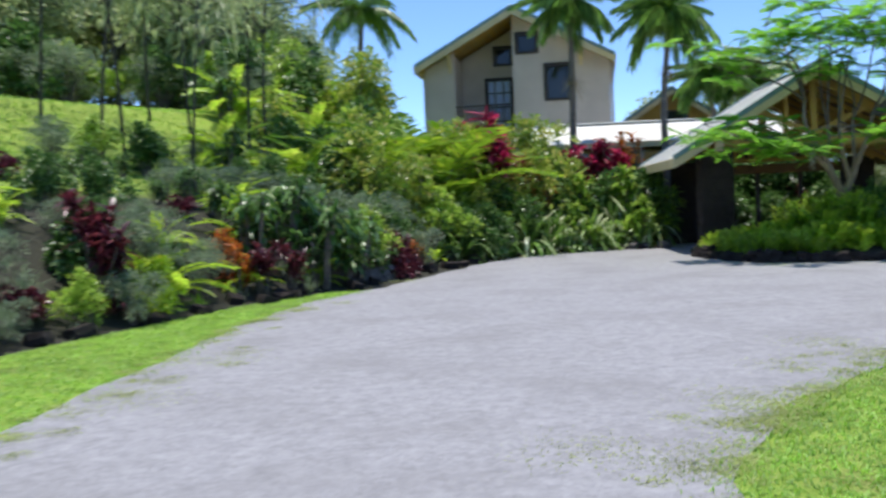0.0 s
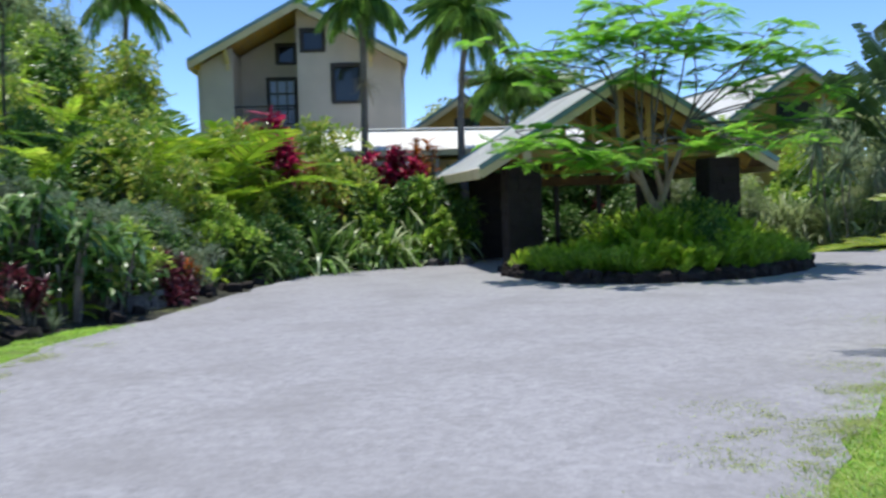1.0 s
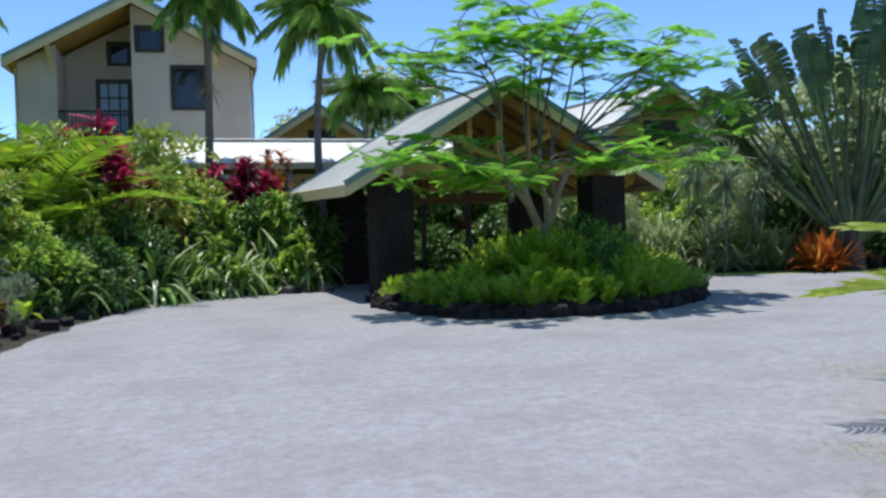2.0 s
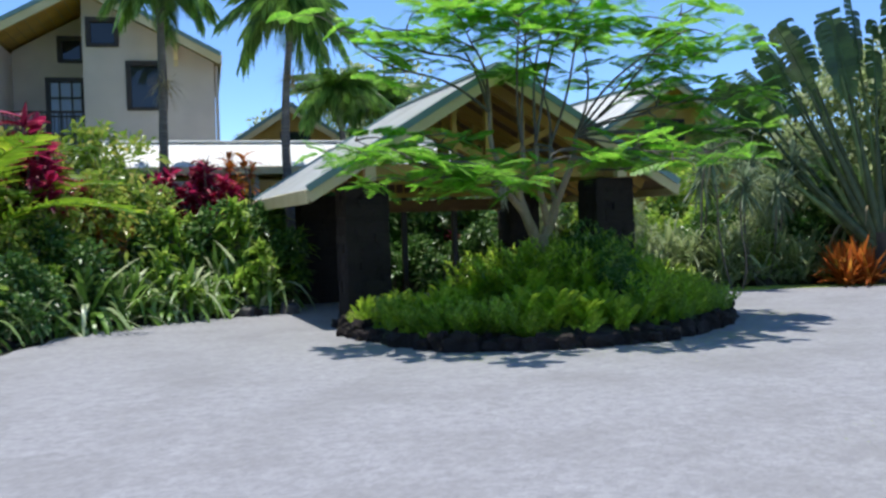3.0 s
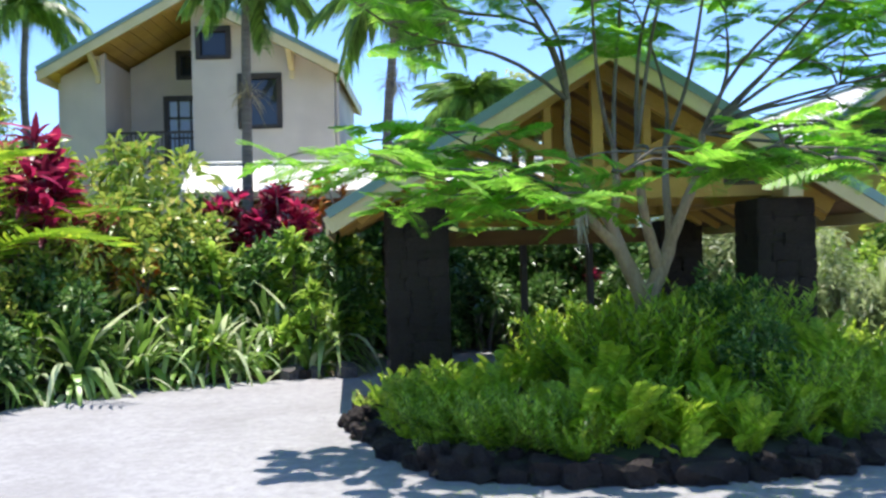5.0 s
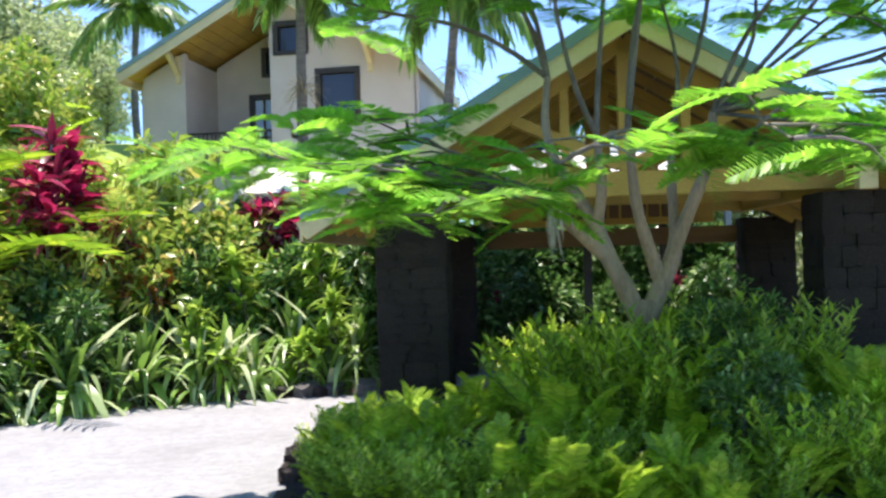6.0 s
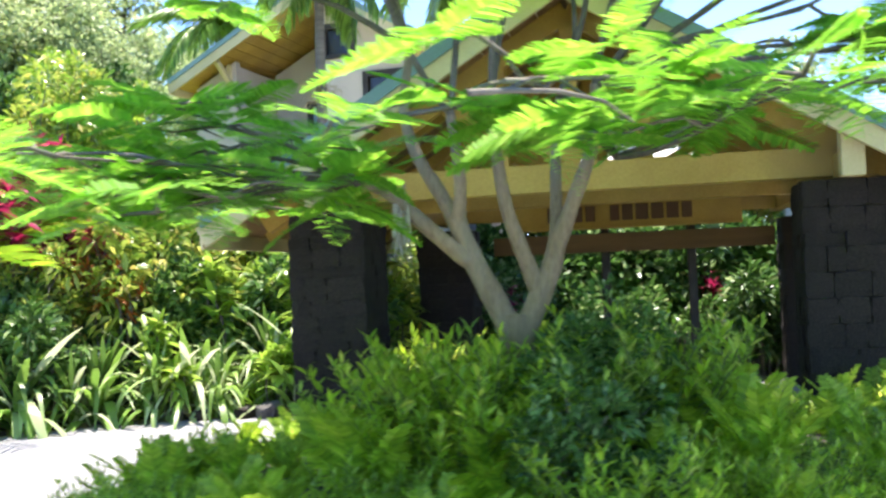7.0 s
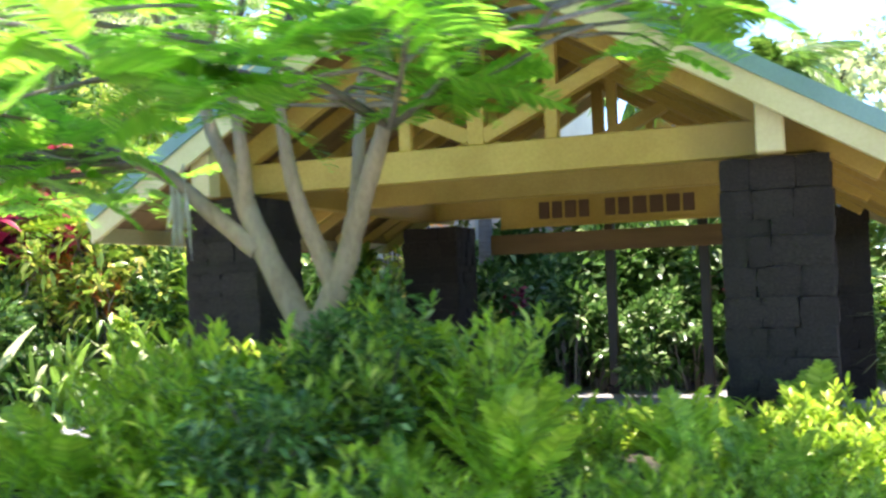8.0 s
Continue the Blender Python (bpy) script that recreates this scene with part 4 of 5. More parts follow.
def shade_tree():
    g = np.random.default_rng(3)
    wood, limbwood, twigs, rosettes = [], [], [], []
    o = np.array(TREE)
    # two leaning stems from one base, each forking
    def stem(pts, r0, r1, sides=10):
        pts = np.array(pts, float)
        k = 4 * (len(pts) - 1) + 1
        u = np.linspace(0, len(pts) - 1, k)
        q = np.stack([np.interp(u, np.arange(len(pts)), pts[:, j]) for j in range(3)], 1)
        for _ in range(3):
            q[1:-1] = (q[:-2] + q[2:] + 2 * q[1:-1]) / 4
        wood.append(tube(q, np.linspace(r0, r1, k) * (1 + 0.05 * np.sin(np.arange(k) * 1.7)), sides))
        return q[-1]
    stem([(8.46, 20.1, 0.2), (8.44, 20.1, 0.8), (8.43, 20.1, 1.36)], 0.145, 0.10, 14)
    stem([(8.42, 20.1, 1.2), (8.32, 20.1, 1.42), (8.15, 20.08, 1.75), (8.07, 20.05, 2.0)], 0.088, 0.062, 12)
    stem([(8.46, 20.1, 1.2), (8.57, 20.1, 1.42), (8.68, 20.1, 1.65), (8.73, 20.1, 1.87)], 0.085, 0.06, 12)
    left = stem([(8.14, 20.05, 1.72), (7.90, 19.98, 1.93), (7.67, 19.9, 2.18), (7.5, 19.85, 2.24)], 0.058, 0.034)
    back = stem([(8.09, 20.05, 1.93), (7.95, 20.12, 2.2), (7.81, 20.15, 2.42), (7.71, 20.2, 2.74), (7.77, 20.3, 3.17)], 0.055, 0.028)
    inner = stem([(8.08, 20.05, 1.95), (8.13, 19.95, 2.2), (8.08, 19.9, 2.65)], 0.05, 0.03)
    mid = stem([(8.58, 20.1, 1.52), (8.48, 20.05, 1.8), (8.39, 20.0, 2.07), (8.33, 19.95, 2.68)], 0.062, 0.034)
    rear = stem([(8.72, 20.1, 1.82), (8.72, 20.2, 2.15), (8.74, 20.25, 2.7)], 0.05, 0.028)
    right = stem([(8.72, 20.1, 1.8), (8.86, 20.05, 2.14), (9.0, 20.0, 2.47), (9.0, 19.95, 2.8)], 0.06, 0.032)
    kink = stem([(8.96, 20.0, 2.38), (8.8, 19.9, 2.46), (9.13, 19.8, 2.45), (9.1, 19.7, 2.3)], 0.024, 0.014, 7)
    low = [(mid, (7.6, 18.4, 2.3)), (kink, (8.9, 19.1, 2.4)), (left, (6.5, 17.9, 2.25)), (kink, (9.8, 17.9, 2.4)), (left, (5.9, 18.8, 2.4)), (left, (5.35, 19.5, 2.55)), (left, (6.3, 18.9, 2.15)), (left, (6.5, 20.4, 2.2)), (left, (6.4, 19.5, 2.75)), (left, (5.7, 20.3, 2.75)), (left, (7.1, 18.7, 2.1)), (left, (6.8, 18.3, 2.0)),
           (kink, (10.1, 18.6, 2.45)), (kink, (8.5, 17.0, 2.25)), (right, (10.9, 18.7, 2.75)), (right, (11.2, 19.5, 2.85)), (right, (10.6, 18.9, 2.5))]
    high = [(back, (5.5, 20.3, 4.25)), (back, (6.3, 19.8, 4.2)), (back, (7.1, 20.6, 4.75)), (back, (6.9, 19.4, 4.45)), (inner, (7.9, 19.9, 4.95)), (inner, (7.6, 19.0, 4.3)), (mid, (8.8, 20.7, 5.05)), (mid, (8.7, 19.3, 4.6)), (rear, (9.6, 20.2, 5.0)),
            (rear, (8.7, 20.9, 4.3)), (right, (10.5, 19.4, 4.55)), (right, (11.0, 20.6, 4.3)), (right, (11.8, 20.0, 4.15)), (right, (9.8, 20.9, 4.45)), (right, (10.9, 20.1, 3.6)), (right, (11.5, 19.6, 3.35)), (right, (9.9, 18.6, 4.1))]
    for a, e, flat in [(a, e, True) for a, e in low] + [(a, e, False) for a, e in high]:
        e = np.array(e)
        p = curve(a, e, 0.02 if flat else 0.05, 0.03 if flat else 0.06, 10, g)
        limbwood.append(tube(p, np.linspace(0.020 if flat else 0.024, 0.007, 10), 7))
        for s in np.linspace(0.62 if flat else 0.66, 1.0, 4 if flat else 5):
            q = p[min(9, int(s * 9))]
            for r_ in range(1 if s < 0.95 else 2 if flat else 3):
                d = around(1, -10, 10 if flat else 26, g)[0] * g.uniform(0.35, 0.8)
                tip = q + d
                if tip[1] > 21.7 and tip[2] < 4.5:
                    continue
                twigs.append(tube(curve(q, tip, 0.08, 0.05, 5, g), np.linspace(0.014, 0.006, 5), 5))
                rosettes.append((tip, d))
                if not flat and g.random() < 0.35:
                    rosettes.append((q + d * 0.45, d))
    P, D = [], []
    for tip, d in rosettes:
        n = int(g.integers(4, 7))
        a = g.uniform(0, 6.28) + np.arange(n) * 6.28 / n + g.normal(0, 0.2, n)
        e = np.radians(g.uniform(-12, 30, n))
        P.append(np.repeat(tip[None], n, 0)), D.append(np.stack([np.cos(a) * np.cos(e), np.sin(a) * np.cos(e), np.sin(e)], 1) + d * 0.25)
    P, D = np.concatenate(P), np.concatenate(D)
    L = g.uniform(0.36, 0.60, len(P))
    th = empty("shade_tree", Matrix.Translation(TREE), "spreading flat-crowned tree with feathery bright green leaves and pale forked trunk", "tree")
    for nm, (v, f), mat, lab in (("trunk", merge(*wood), BARK, "pale grey forked trunk"), ("limb", merge(*limbwood), LIMB, "grey-brown crooked limbs"), ("twig_work", merge(*twigs), BRANCH, ""), ("crown", feathered(P, D, L, g), G_POIN, "layers of feathery bright green leaves")):
        ob = sheet(nm, v - o, f, mat, th, lab, True)
        if nm == "twig_work":
            tagged(ob, "thin brown twigs", kind="stuff")
    moss = empty("hanging_moss", pose(7.74, 19.9, 2.08), "pale grey moss hanging from the tree limb", "moss")
    Pm = g.normal(0, 0.025, (16, 3)) * (1, 1, 2)
    sheet("moss_tuft", *blades(np.tile(Pm, (3, 1)), np.array([(0, 0, -1.0)] * 48) + g.normal(0, 0.09, (48, 3)), g.uniform(0.12, 0.42, 48), 0.012, -0.05, 3, (1, 1.3, 0.8, 0.2), 0, 1.5, g), G_MOSS, moss)


shade_tree()


def island_bed():
    xs, ys = np.arange(5.4, 12.2, 0.2), np.arange(17.3, 22.8, 0.2)
    w = len(xs)
    v = [(x, y, bed_z(x, y) + 0.03 * noise.noise((x * 3, y * 3, 0)) - (0.0 if inside(x, y, BED) else 0.12)) for y in ys for x in xs]
    f = [(j * w + i, j * w + i + 1, (j + 1) * w + i + 1, (j + 1) * w + i) for j in range(len(ys) - 1) for i in range(w - 1)]
    tagged(sheet("planting_bed", v, f, SOIL, None, "", True), "raised bed of dark soil edged with lava stones", "flower bed", kind="structure")
    rnd = random.Random(8)
    for (ax, ay), (bx, by) in zip(BED, BED[1:] + BED[:1]):
        d, s = math.hypot(bx - ax, by - ay), 0.0
        while s < d:
            k = rnd.uniform(0.12, 0.27)
            x, y = ax + (bx - ax) * s / d, ay + (by - ay) * s / d
            ob = new("edging_stone", rnd.choice(RUBBLE))
            ob.matrix_world = pose(x + rnd.uniform(-0.05, 0.05), y + rnd.uniform(-0.08, 0.08), 0.06 + rnd.uniform(-0.02, 0.04), rnd.uniform(-12, 12), rnd.uniform(-12, 12), math.degrees(math.atan2(by - ay, bx - ax)) + rnd.uniform(-20, 20)) @ Matrix.Diagonal((k * 1.25, rnd.uniform(0.14, 0.28), rnd.uniform(0.09, 0.22), 1))
            tagged(ob, "rough dark lava stone edging the island bed", "stone", "edging stones of the bed")
            if rnd.random() < 0.7:
                c = rnd.uniform(0.07, 0.14)
                ob = new("edging_stone", rnd.choice(RUBBLE))
                ob.matrix_world = pose(x + rnd.uniform(-0.16, 0.16), y + rnd.uniform(-0.16, 0.16), rnd.choice((0.05, 0.18)), rnd.uniform(-30, 30), rnd.uniform(-30, 30), rnd.uniform(0, 360)) @ Matrix.Diagonal((c * 1.4, c, c, 1))
                tagged(ob, "small broken lava stone on the bed's edge", "stone", "edging stones of the bed")
            s += k * 0.92


island_bed()
FERNS = [fern(1), fern(2, None, 20, 0.7), fern(3, G_LIME, 16, 0.6, "yellow-green sword fern in full sun"), fern(4, G_MID, 18, 0.66)]
DARK_BUSH = bush(20, "shrub", "dense dark green small-leaved shrub in the bed", G_DARK, 0.6, 0.75, 1900, 0.10, 0.035, group="dark shrubs")
SHOOTS = [shoot_shrub(24 + k, mt, "bright green shrub of upright feathery shoots") for k, mt in enumerate((G_FERN, G_MID, G_FERN))]
g5 = random.Random(21)
placed = []
for i in range(3400):
    x, y = g5.uniform(5.7, 11.8), g5.uniform(17.6, 22.2)
    if not inside(x, y, BED) or edge_distance(x, y, BED) < 0.12 or (x - TREE.x) ** 2 + (y - TREE.y) ** 2 < 0.16:
        continue
    if any((x - a) ** 2 + (y - b) ** 2 < (0.09 if edge_distance(x, y, BED) < 0.6 else 0.15) for a, b in placed):
        continue
    placed.append((x, y))
    back_ = y > 21.3
    k = g5.random()
    sc = (0.50 + 0.80 * max(0.0, min(1.0, 0.5 + 1.8 * noise.noise((x * 1.3, y * 1.3, 5))))) * g5.uniform(0.85, 1.12) * (0.8 if edge_distance(x, y, BED) < 0.4 else 1.0) * (1.0 if math.hypot(x - TREE.x, y - TREE.y) < 1.2 else 0.76)
    sc *= 0.72 if x < 7.3 else 1.1 if x > 10.0 else 1.0
    if 8.3 < x < 9.3 and 18.4 < y < 19.8 and k < 0.3:
        plant(DARK_BUSH, x, y, bed_z(x, y) - 0.05, sc * 0.78)
    elif k < 0.42:
        plant(g5.choice(SHOOTS), x, y, bed_z(x, y) - 0.03, sc * 0.94)
    else:
        plant(FERNS[0 if k < 0.60 else 1 if k < 0.78 else 2 if k < 0.90 else 3], x, y, bed_z(x, y) - 0.03, sc * 1.05)

# low ferns leaning over the stones along the front
for (ax, ay), (bx, by) in zip(BED[1:11], BED[2:12]):
    d = math.hypot(bx - ax, by - ay)
    for i in range(int(d / 0.17)):
        q, o = (i + g5.random()) * 0.17 / d, g5.uniform(0.12, 0.55)
        x, y = ax + (bx - ax) * q - (by - ay) / d * o, ay + (by - ay) * q + (bx - ax) / d * o
        plant(FERNS[i % 4] if g5.random() < 0.6 else SHOOTS[i % 3], x, y, bed_z(x, y) - 0.02, g5.uniform(0.5, 0.78))

for i in range(9):
    a = -2.9 + 2.7 * i / 8
    x, y = TREE.x + 0.1 + 0.75 * math.cos(a), TREE.y + 0.75 * math.sin(a)
    plant(DARK_BUSH if i in (5, 6) else SHOOTS[i % 3], x, y, bed_z(x, y) - 0.03, 0.6 if i in (5, 6) else 1.25)

# ---- planted bank ----
LILIES = [lily(40), lily(43), lily(47), lily(49)]
LANCE = [cane_plant(63 + k, "ginger_plant", "leafy ginger clump with long dark glossy leaves", G_DARK, 13, 0.95, 0.36, 0.075, 15, 0.6, "ginger", "ginger clumps", -10, 70) for k in range(2)]
TI_RED = cane_plant(51, "ti_plant", "crimson ti plant with broad leaves on bare canes", G_RED, 9, 2.1, 0.46, 0.10, 24)
TI_BURG = cane_plant(52, "ti_plant", "dark burgundy ti plant on the bank", G_BURG, 10, 1.3, 0.4, 0.085, 26)
TI_GREEN = cane_plant(53, "ti_plant", "green ti plant with broad glossy leaves", G_MID, 8, 1.5, 0.45, 0.11, 28)
CROTON_O = cane_plant(54, "croton", "orange and red croton shrub", G_ORANGE, 9, 0.8, 0.26, 0.06, 26, 0.2, "croton", "crotons")
CROTON_Y = bush(55, "croton", "yellow-green speckled croton shrub", G_CROTON, 0.8, 1.5, 1200, 0.21, 0.07, 0.35, "croton", "crotons", 13)
B_MID = bush(56, "shrub", "rounded mid-green shrub on the planted bank", G_MID, 0.8, 1.0, 2000, 0.14, 0.055, group="bank shrubs")
B_GREY = bush(57, "silver_bush", "grey-green fine-leaved shrub on the bank", G_GREY, 0.8, 0.8, 2200, 0.12, 0.022, 0.1, group="bank shrubs")
B_DARK = bush(58, "evergreen_bush", "dark glossy broad-leaved shrub in the border", G_DARK, 0.85, 1.1, 1900, 0.18, 0.075, group="bank shrubs")
B_LIME = bush(59, "shrub", "sunlit yellow-green shrub on the bank", G_LIME, 0.6, 0.6, 1300, 0.13, 0.06, group="bank shrubs")
B_PURPLE = bush(60, "ground_cover", "low purple-leaved ground cover", G_BURG, 0.5, 0.35, 900, 0.12, 0.07, group="bank shrubs")
BIG_FERN = frond_clump(61, "tree_fern", "large bright green fern with arching fronds", G_FERN, 15, 1.5, 0.26, 0.05, "fern", 30, 80, 0.55, 26)
ARECA = frond_clump(62, "areca_palm", "yellow-green clumping palm with arching fronds", G_LIME, 20, 2.4, 0.5, 0.045, "palm", 45, 85, 0.6, 30)
GRASSY = [thing("strap_plant", "tall tuft of grassy leaves", "plant", "tufts on the bank", [("foliage", strap_parts(60, 0.9, 0.025, 0.6, 35, 85, 0.1, 70 + k, 0.15), mt)]) for k, mt in enumerate((G_GREY, G_GRASS))]

# front row: lilies along the gravel at the head of the drive
g6 = random.Random(31)
for i in range(56):
    s = i / 55
    row = i % 4
    x = 1.0 + 5.0 * s + g6.uniform(-0.3, 0.3)
    y = 22.85 + 2.6 * (1 - (1 - s) ** 2) + row * 0.42 + g6.uniform(-0.08, 0.22) - 0.15
    if row < 3 and g6.random() < 0.28:
        plant(g6.choice((LANCE[0], LANCE[1], TI_GREEN, GRASSY[1])), x, y, None, g6.uniform(0.6, 0.95))
        continue
    plant(LILIES[i // 4 % 4] if row < 3 else (TI_GREEN, LANCE[0], B_DARK, LANCE[1])[i // 4 % 4], x, y + (0.3 if row == 3 else 0.0), None, (g6.uniform(0.95, 1.6) + 0.15 * row) * (1.0 if row < 3 else 0.55))
for x, y, sc in ((0.9, 22.5, 0.8), (1.5, 23.1, 0.8), (2.2, 24.2, 0.85), (5.9, 25.6, 0.9)):
    plant(B_DARK, x, y + 0.5, None, sc)
# red, orange and yellow plants behind them
for x, y, sc in ((4.9, 28.0, 1.25), (4.5, 28.5, 1.15), (5.3, 28.5, 1.2)):
    plant(TI_RED, x, y, None, sc)
plant(TI_RED, 1.5, 25.6, None, 1.35, label="tall crimson ti plant with broad leaves")
plant(TI_RED, 1.25, 26.0, None, 1.5, label="tall crimson ti plant with broad leaves")
plant(TI_RED, 1.85, 26.0, None, 1.3, label="tall crimson ti plant with broad leaves")
for x, y, sc in ((3.6, 26.8, 0.9), (2.9, 26.2, 1.1), (3.3, 27.6, 1.35), (2.2, 27.2, 1.3), (1.9, 25.3, 0.9), (0.2, 24.6, 0.65), (-0.6, 25.2, 0.7), (6.0, 28.4, 0.9), (-1.6, 26.5, 1.1)):
    plant(CROTON_Y, x, y, None, sc)
CORDY = cane_plant(65, "cordyline", "tall orange-leaved cordyline on thin canes", G_ORANGE, 7, 2.7, 0.36, 0.06, 26, 0.3, "cordyline", "cordylines")
plant(CORDY, 2.5, 25.9, None, 0.68)
plant(CORDY, 2.9, 25.7, None, 0.6)
plant(CORDY, 5.9, 29.1, None, 1.12, label="tall orange-leaved cordyline before the pale roof")
plant(CORDY, 5.4, 29.2, None, 1.05, label="tall orange-leaved cordyline before the pale roof")
for x, y, sc in ((0.4, 25.4, 1.35), (-0.4, 26.8, 1.4), (0.9, 27.2, 1.2), (-1.4, 24.4, 1.15)):
    plant(ARECA, x, y, None, sc)
for x, y, sc in ((4.3, 26.4, 1.1), (5.2, 26.6, 1.2), (5.9, 27.2, 1.2), (3.9, 27.4, 1.3), (6.2, 26.2, 1.0)):
    plant(TI_GREEN, x, y, None, sc)
for x, y, sc in ((5.6, 27.0, 1.1), (2.6, 26.6, 1.0), (3.4, 28.6, 1.2)):
    plant(B_DARK, x, y, None, sc)
# left bank: marked plants first
plant(TI_BURG, -4.2, 12.5, None, 0.85)
plant(TI_BURG, -4.5, 12.9, None, 0.9)
plant(B_LIME, -3.45, 12.75, None, 0.55)
plant(B_LIME, -3.8, 13.3, None, 0.8)
plant(CROTON_O, -2.95, 15.1, None, 0.9)
plant(CROTON_O, -3.3, 15.5, None, 0.8)
plant(TI_BURG, -2.6, 15.2, None, 0.6)
plant(CROTON_O, -0.35, 20.4, None, 0.75)
plant(B_PURPLE, -0.75, 18.75, None, 1.0)
plant(B_PURPLE, -0.5, 19.4, None, 0.9)
plant(B_DARK, -5.9, 15.3, None, 0.5)
for i, (x, y, sc) in enumerate(((-1.9, 16.6, 1.35), (-1.5, 17.3, 1.25), (-2.5, 16.9, 1.4), (-2.1, 17.3, 1.4), (-1.4, 17.9, 1.2), (-2.9, 16.2, 1.2))):
    plant(LANCE[i % 2], x, y, None, sc)
KINDS = [B_MID, B_GREY, B_DARK, BIG_FERN, GRASSY[0], GRASSY[1], CROTON_Y, B_LIME, TI_GREEN, B_PURPLE, TI_BURG, LANCE[0], LANCE[1]]
WEIGHT = [1, 6, 4, 4, 7, 4, 2, 0.5, 1.5, 1.5, 1, 6, 6]
spots = []
for i in range(4200):
    x, y = g6.uniform(-13, 1.6), g6.uniform(8.0, 30.0)
    d = border_distance(x, y)
    if d < 0.2 or d > 7.5:
        continue
    gap = 0.36 + 0.07 * d
    if any((x - a) ** 2 + (y - b) ** 2 < gap * gap for a, b in spots):
        continue
    if d > 4.2 and (x < -4 and g6.random() < 0.75):
        continue
    spots.append((x, y))
    k = g6.choices(KINDS, WEIGHT)[0]
    if k in (TI_GREEN, CROTON_Y) and x < -2:
        k = B_GREY
    sc = g6.uniform(0.65, 1.05) * (0.7 if d < 0.7 else 1.0) * (1.0 + 0.25 * (y > 17 and d > 1.5))
    if x < -1.5:
        sc *= 0.8 if d < 1.3 else 0.55
    if k is BIG_FERN and x > -3:
        sc *= 0.8
    plant(k, x, y, None, sc)
# shrubs between the grass slope and the house
for i in range(60):
    x, y = g6.uniform(-8.2, -1.5), g6.uniform(23.0, 37.0)
    if x < -0.2 - 0.205 * y:
        continue
    plant(g6.choices([B_DARK, LANCE[i % 2], CROTON_Y, B_GREY, BIG_FERN, TI_GREEN], [4, 4, 1.5, 2, 2, 1])[0], x, y, None, g6.uniform(0.8, 1.5))
# lava and grey rocks showing at the foot of the bank
for i in range(46):
    s = g6.random() * (len(BORDER) - 4) + 3
    j = int(s)
    j = min(j, len(BORDER) - 2)
    a, b = BORDER[j], BORDER[j + 1]
    x, y = a[0] + (b[0] - a[0]) * (s - j) + g6.uniform(-0.25, 0.15), a[1] + (b[1] - a[1]) * (s - j) + g6.uniform(-0.1, 0.3)
    ob = new("rock", g6.choice(STONES))
    k = g6.uniform(0.10, 0.26)
    ob.matrix_world = pose(x, y, ground_z(x, y) + k * 0.18, g6.uniform(-20, 20), g6.uniform(-20, 20), g6.uniform(0, 360)) @ Matrix.Diagonal((k * 1.3, k, k * 0.75, 1))
    tagged(ob, "dark lava rock at the foot of the bank", "rock", "rocks along the bank")
pale = STONES[2].copy()
pale.materials.clear()
pale.materials.append(ROCK)
for x, y, k in ((5.15, 25.0, 0.3), (5.5, 25.1, 0.26), (5.9, 24.95, 0.34), (4.8, 25.1, 0.2), (-0.9, 18.4, 0.4), (-1.1, 17.9, 0.35)):
    ob = new("rock", pale)
    ob.matrix_world = pose(x, y, ground_z(x, y) + k * 0.2, 8, -10, x * 77) @ Matrix.Diagonal((k, k * 0.8, k * 0.8, 1))
    tagged(ob, "pale grey rock beside the gravel", "rock", "pale rocks")

# ---- palms before the house ----
palm_a = palm(81, 5.95, "slender palm with drooping feather fronds before the house", n=28, L=1.35, lean=(0.15, 0.1), leaflet=0.40)
plant(palm_a, 4.45, 30.2, None, 1.0, 20)
palm_b = palm(84, 4.9, "slender palm with dry husks below its crown", n=26, L=1.3, lean=(0.2, 0.4), leaflet=0.40)
plant(palm_b, 7.15, 29.3, 0.0, (1, 1, 1.2), 0)
husk = thing("dry_husks", "pale dry flower brooms hanging below the palm crown", "palm husk", "palm brooms", [("broom", strap_parts(70, 0.55, 0.022, 0.5, -35, 55, 0.25, 90, 0.12), G_STRAW)])
plant(husk, 7.35, 29.6, 4.85, 1.0)
plant(husk, 4.6, 30.3, 4.75, 1.0)
palm_c = palm(86, 7.2, "tall palm standing on the slope", n=18, L=2.1, lean=(-0.3, 0.0), rad=0.13)
plant(palm_c, -2.4, 45.0, 2.3, 1.0, 10)
plant(palm_b, 10.2, 33.8, 0.0, (1.0, 1.0, 0.95), 130, label="palm crown rising behind the carport")
plant(palm_b, 11.4, 35.5, 0.0, (1.0, 1.0, 0.95), 240, label="palm crown rising behind the carport")

# ---- behind and beside the carport ----
# mostly dark-leaved kinds: their colour stands in for the shade behind the carport
for i in range(150):
    x, y = g6.uniform(5.9, 13.0), g6.uniform(28.6, 33.5)
    if y < 29.4:
        plant(g6.choice([*LILIES[:2], *LANCE, B_DARK]), x, y, 0.0, g6.uniform(0.8, 1.25))
    elif g6.random() < 0.55:
        plant(g6.choices([B_DARK, B_MID, LANCE[0], CROTON_Y], [6, 1, 4, 0.5])[0], x, y, 0.0, g6.uniform(0.9, 1.6))
# added row that hides bright gravel, its dark leaves in place of shade
for i in range(30):
    plant((B_DARK, LANCE[0], LILIES[i % 4], LANCE[1])[i % 4], 6.4 + 0.2 * i, g6.uniform(27.8, 28.5), 0.0, g6.uniform(0.6, 1.05))
plant(TI_RED, 10.9, 28.9, 0.0, 0.75)
plant(TI_RED, 7.9, 28.7, 0.0, 0.7)
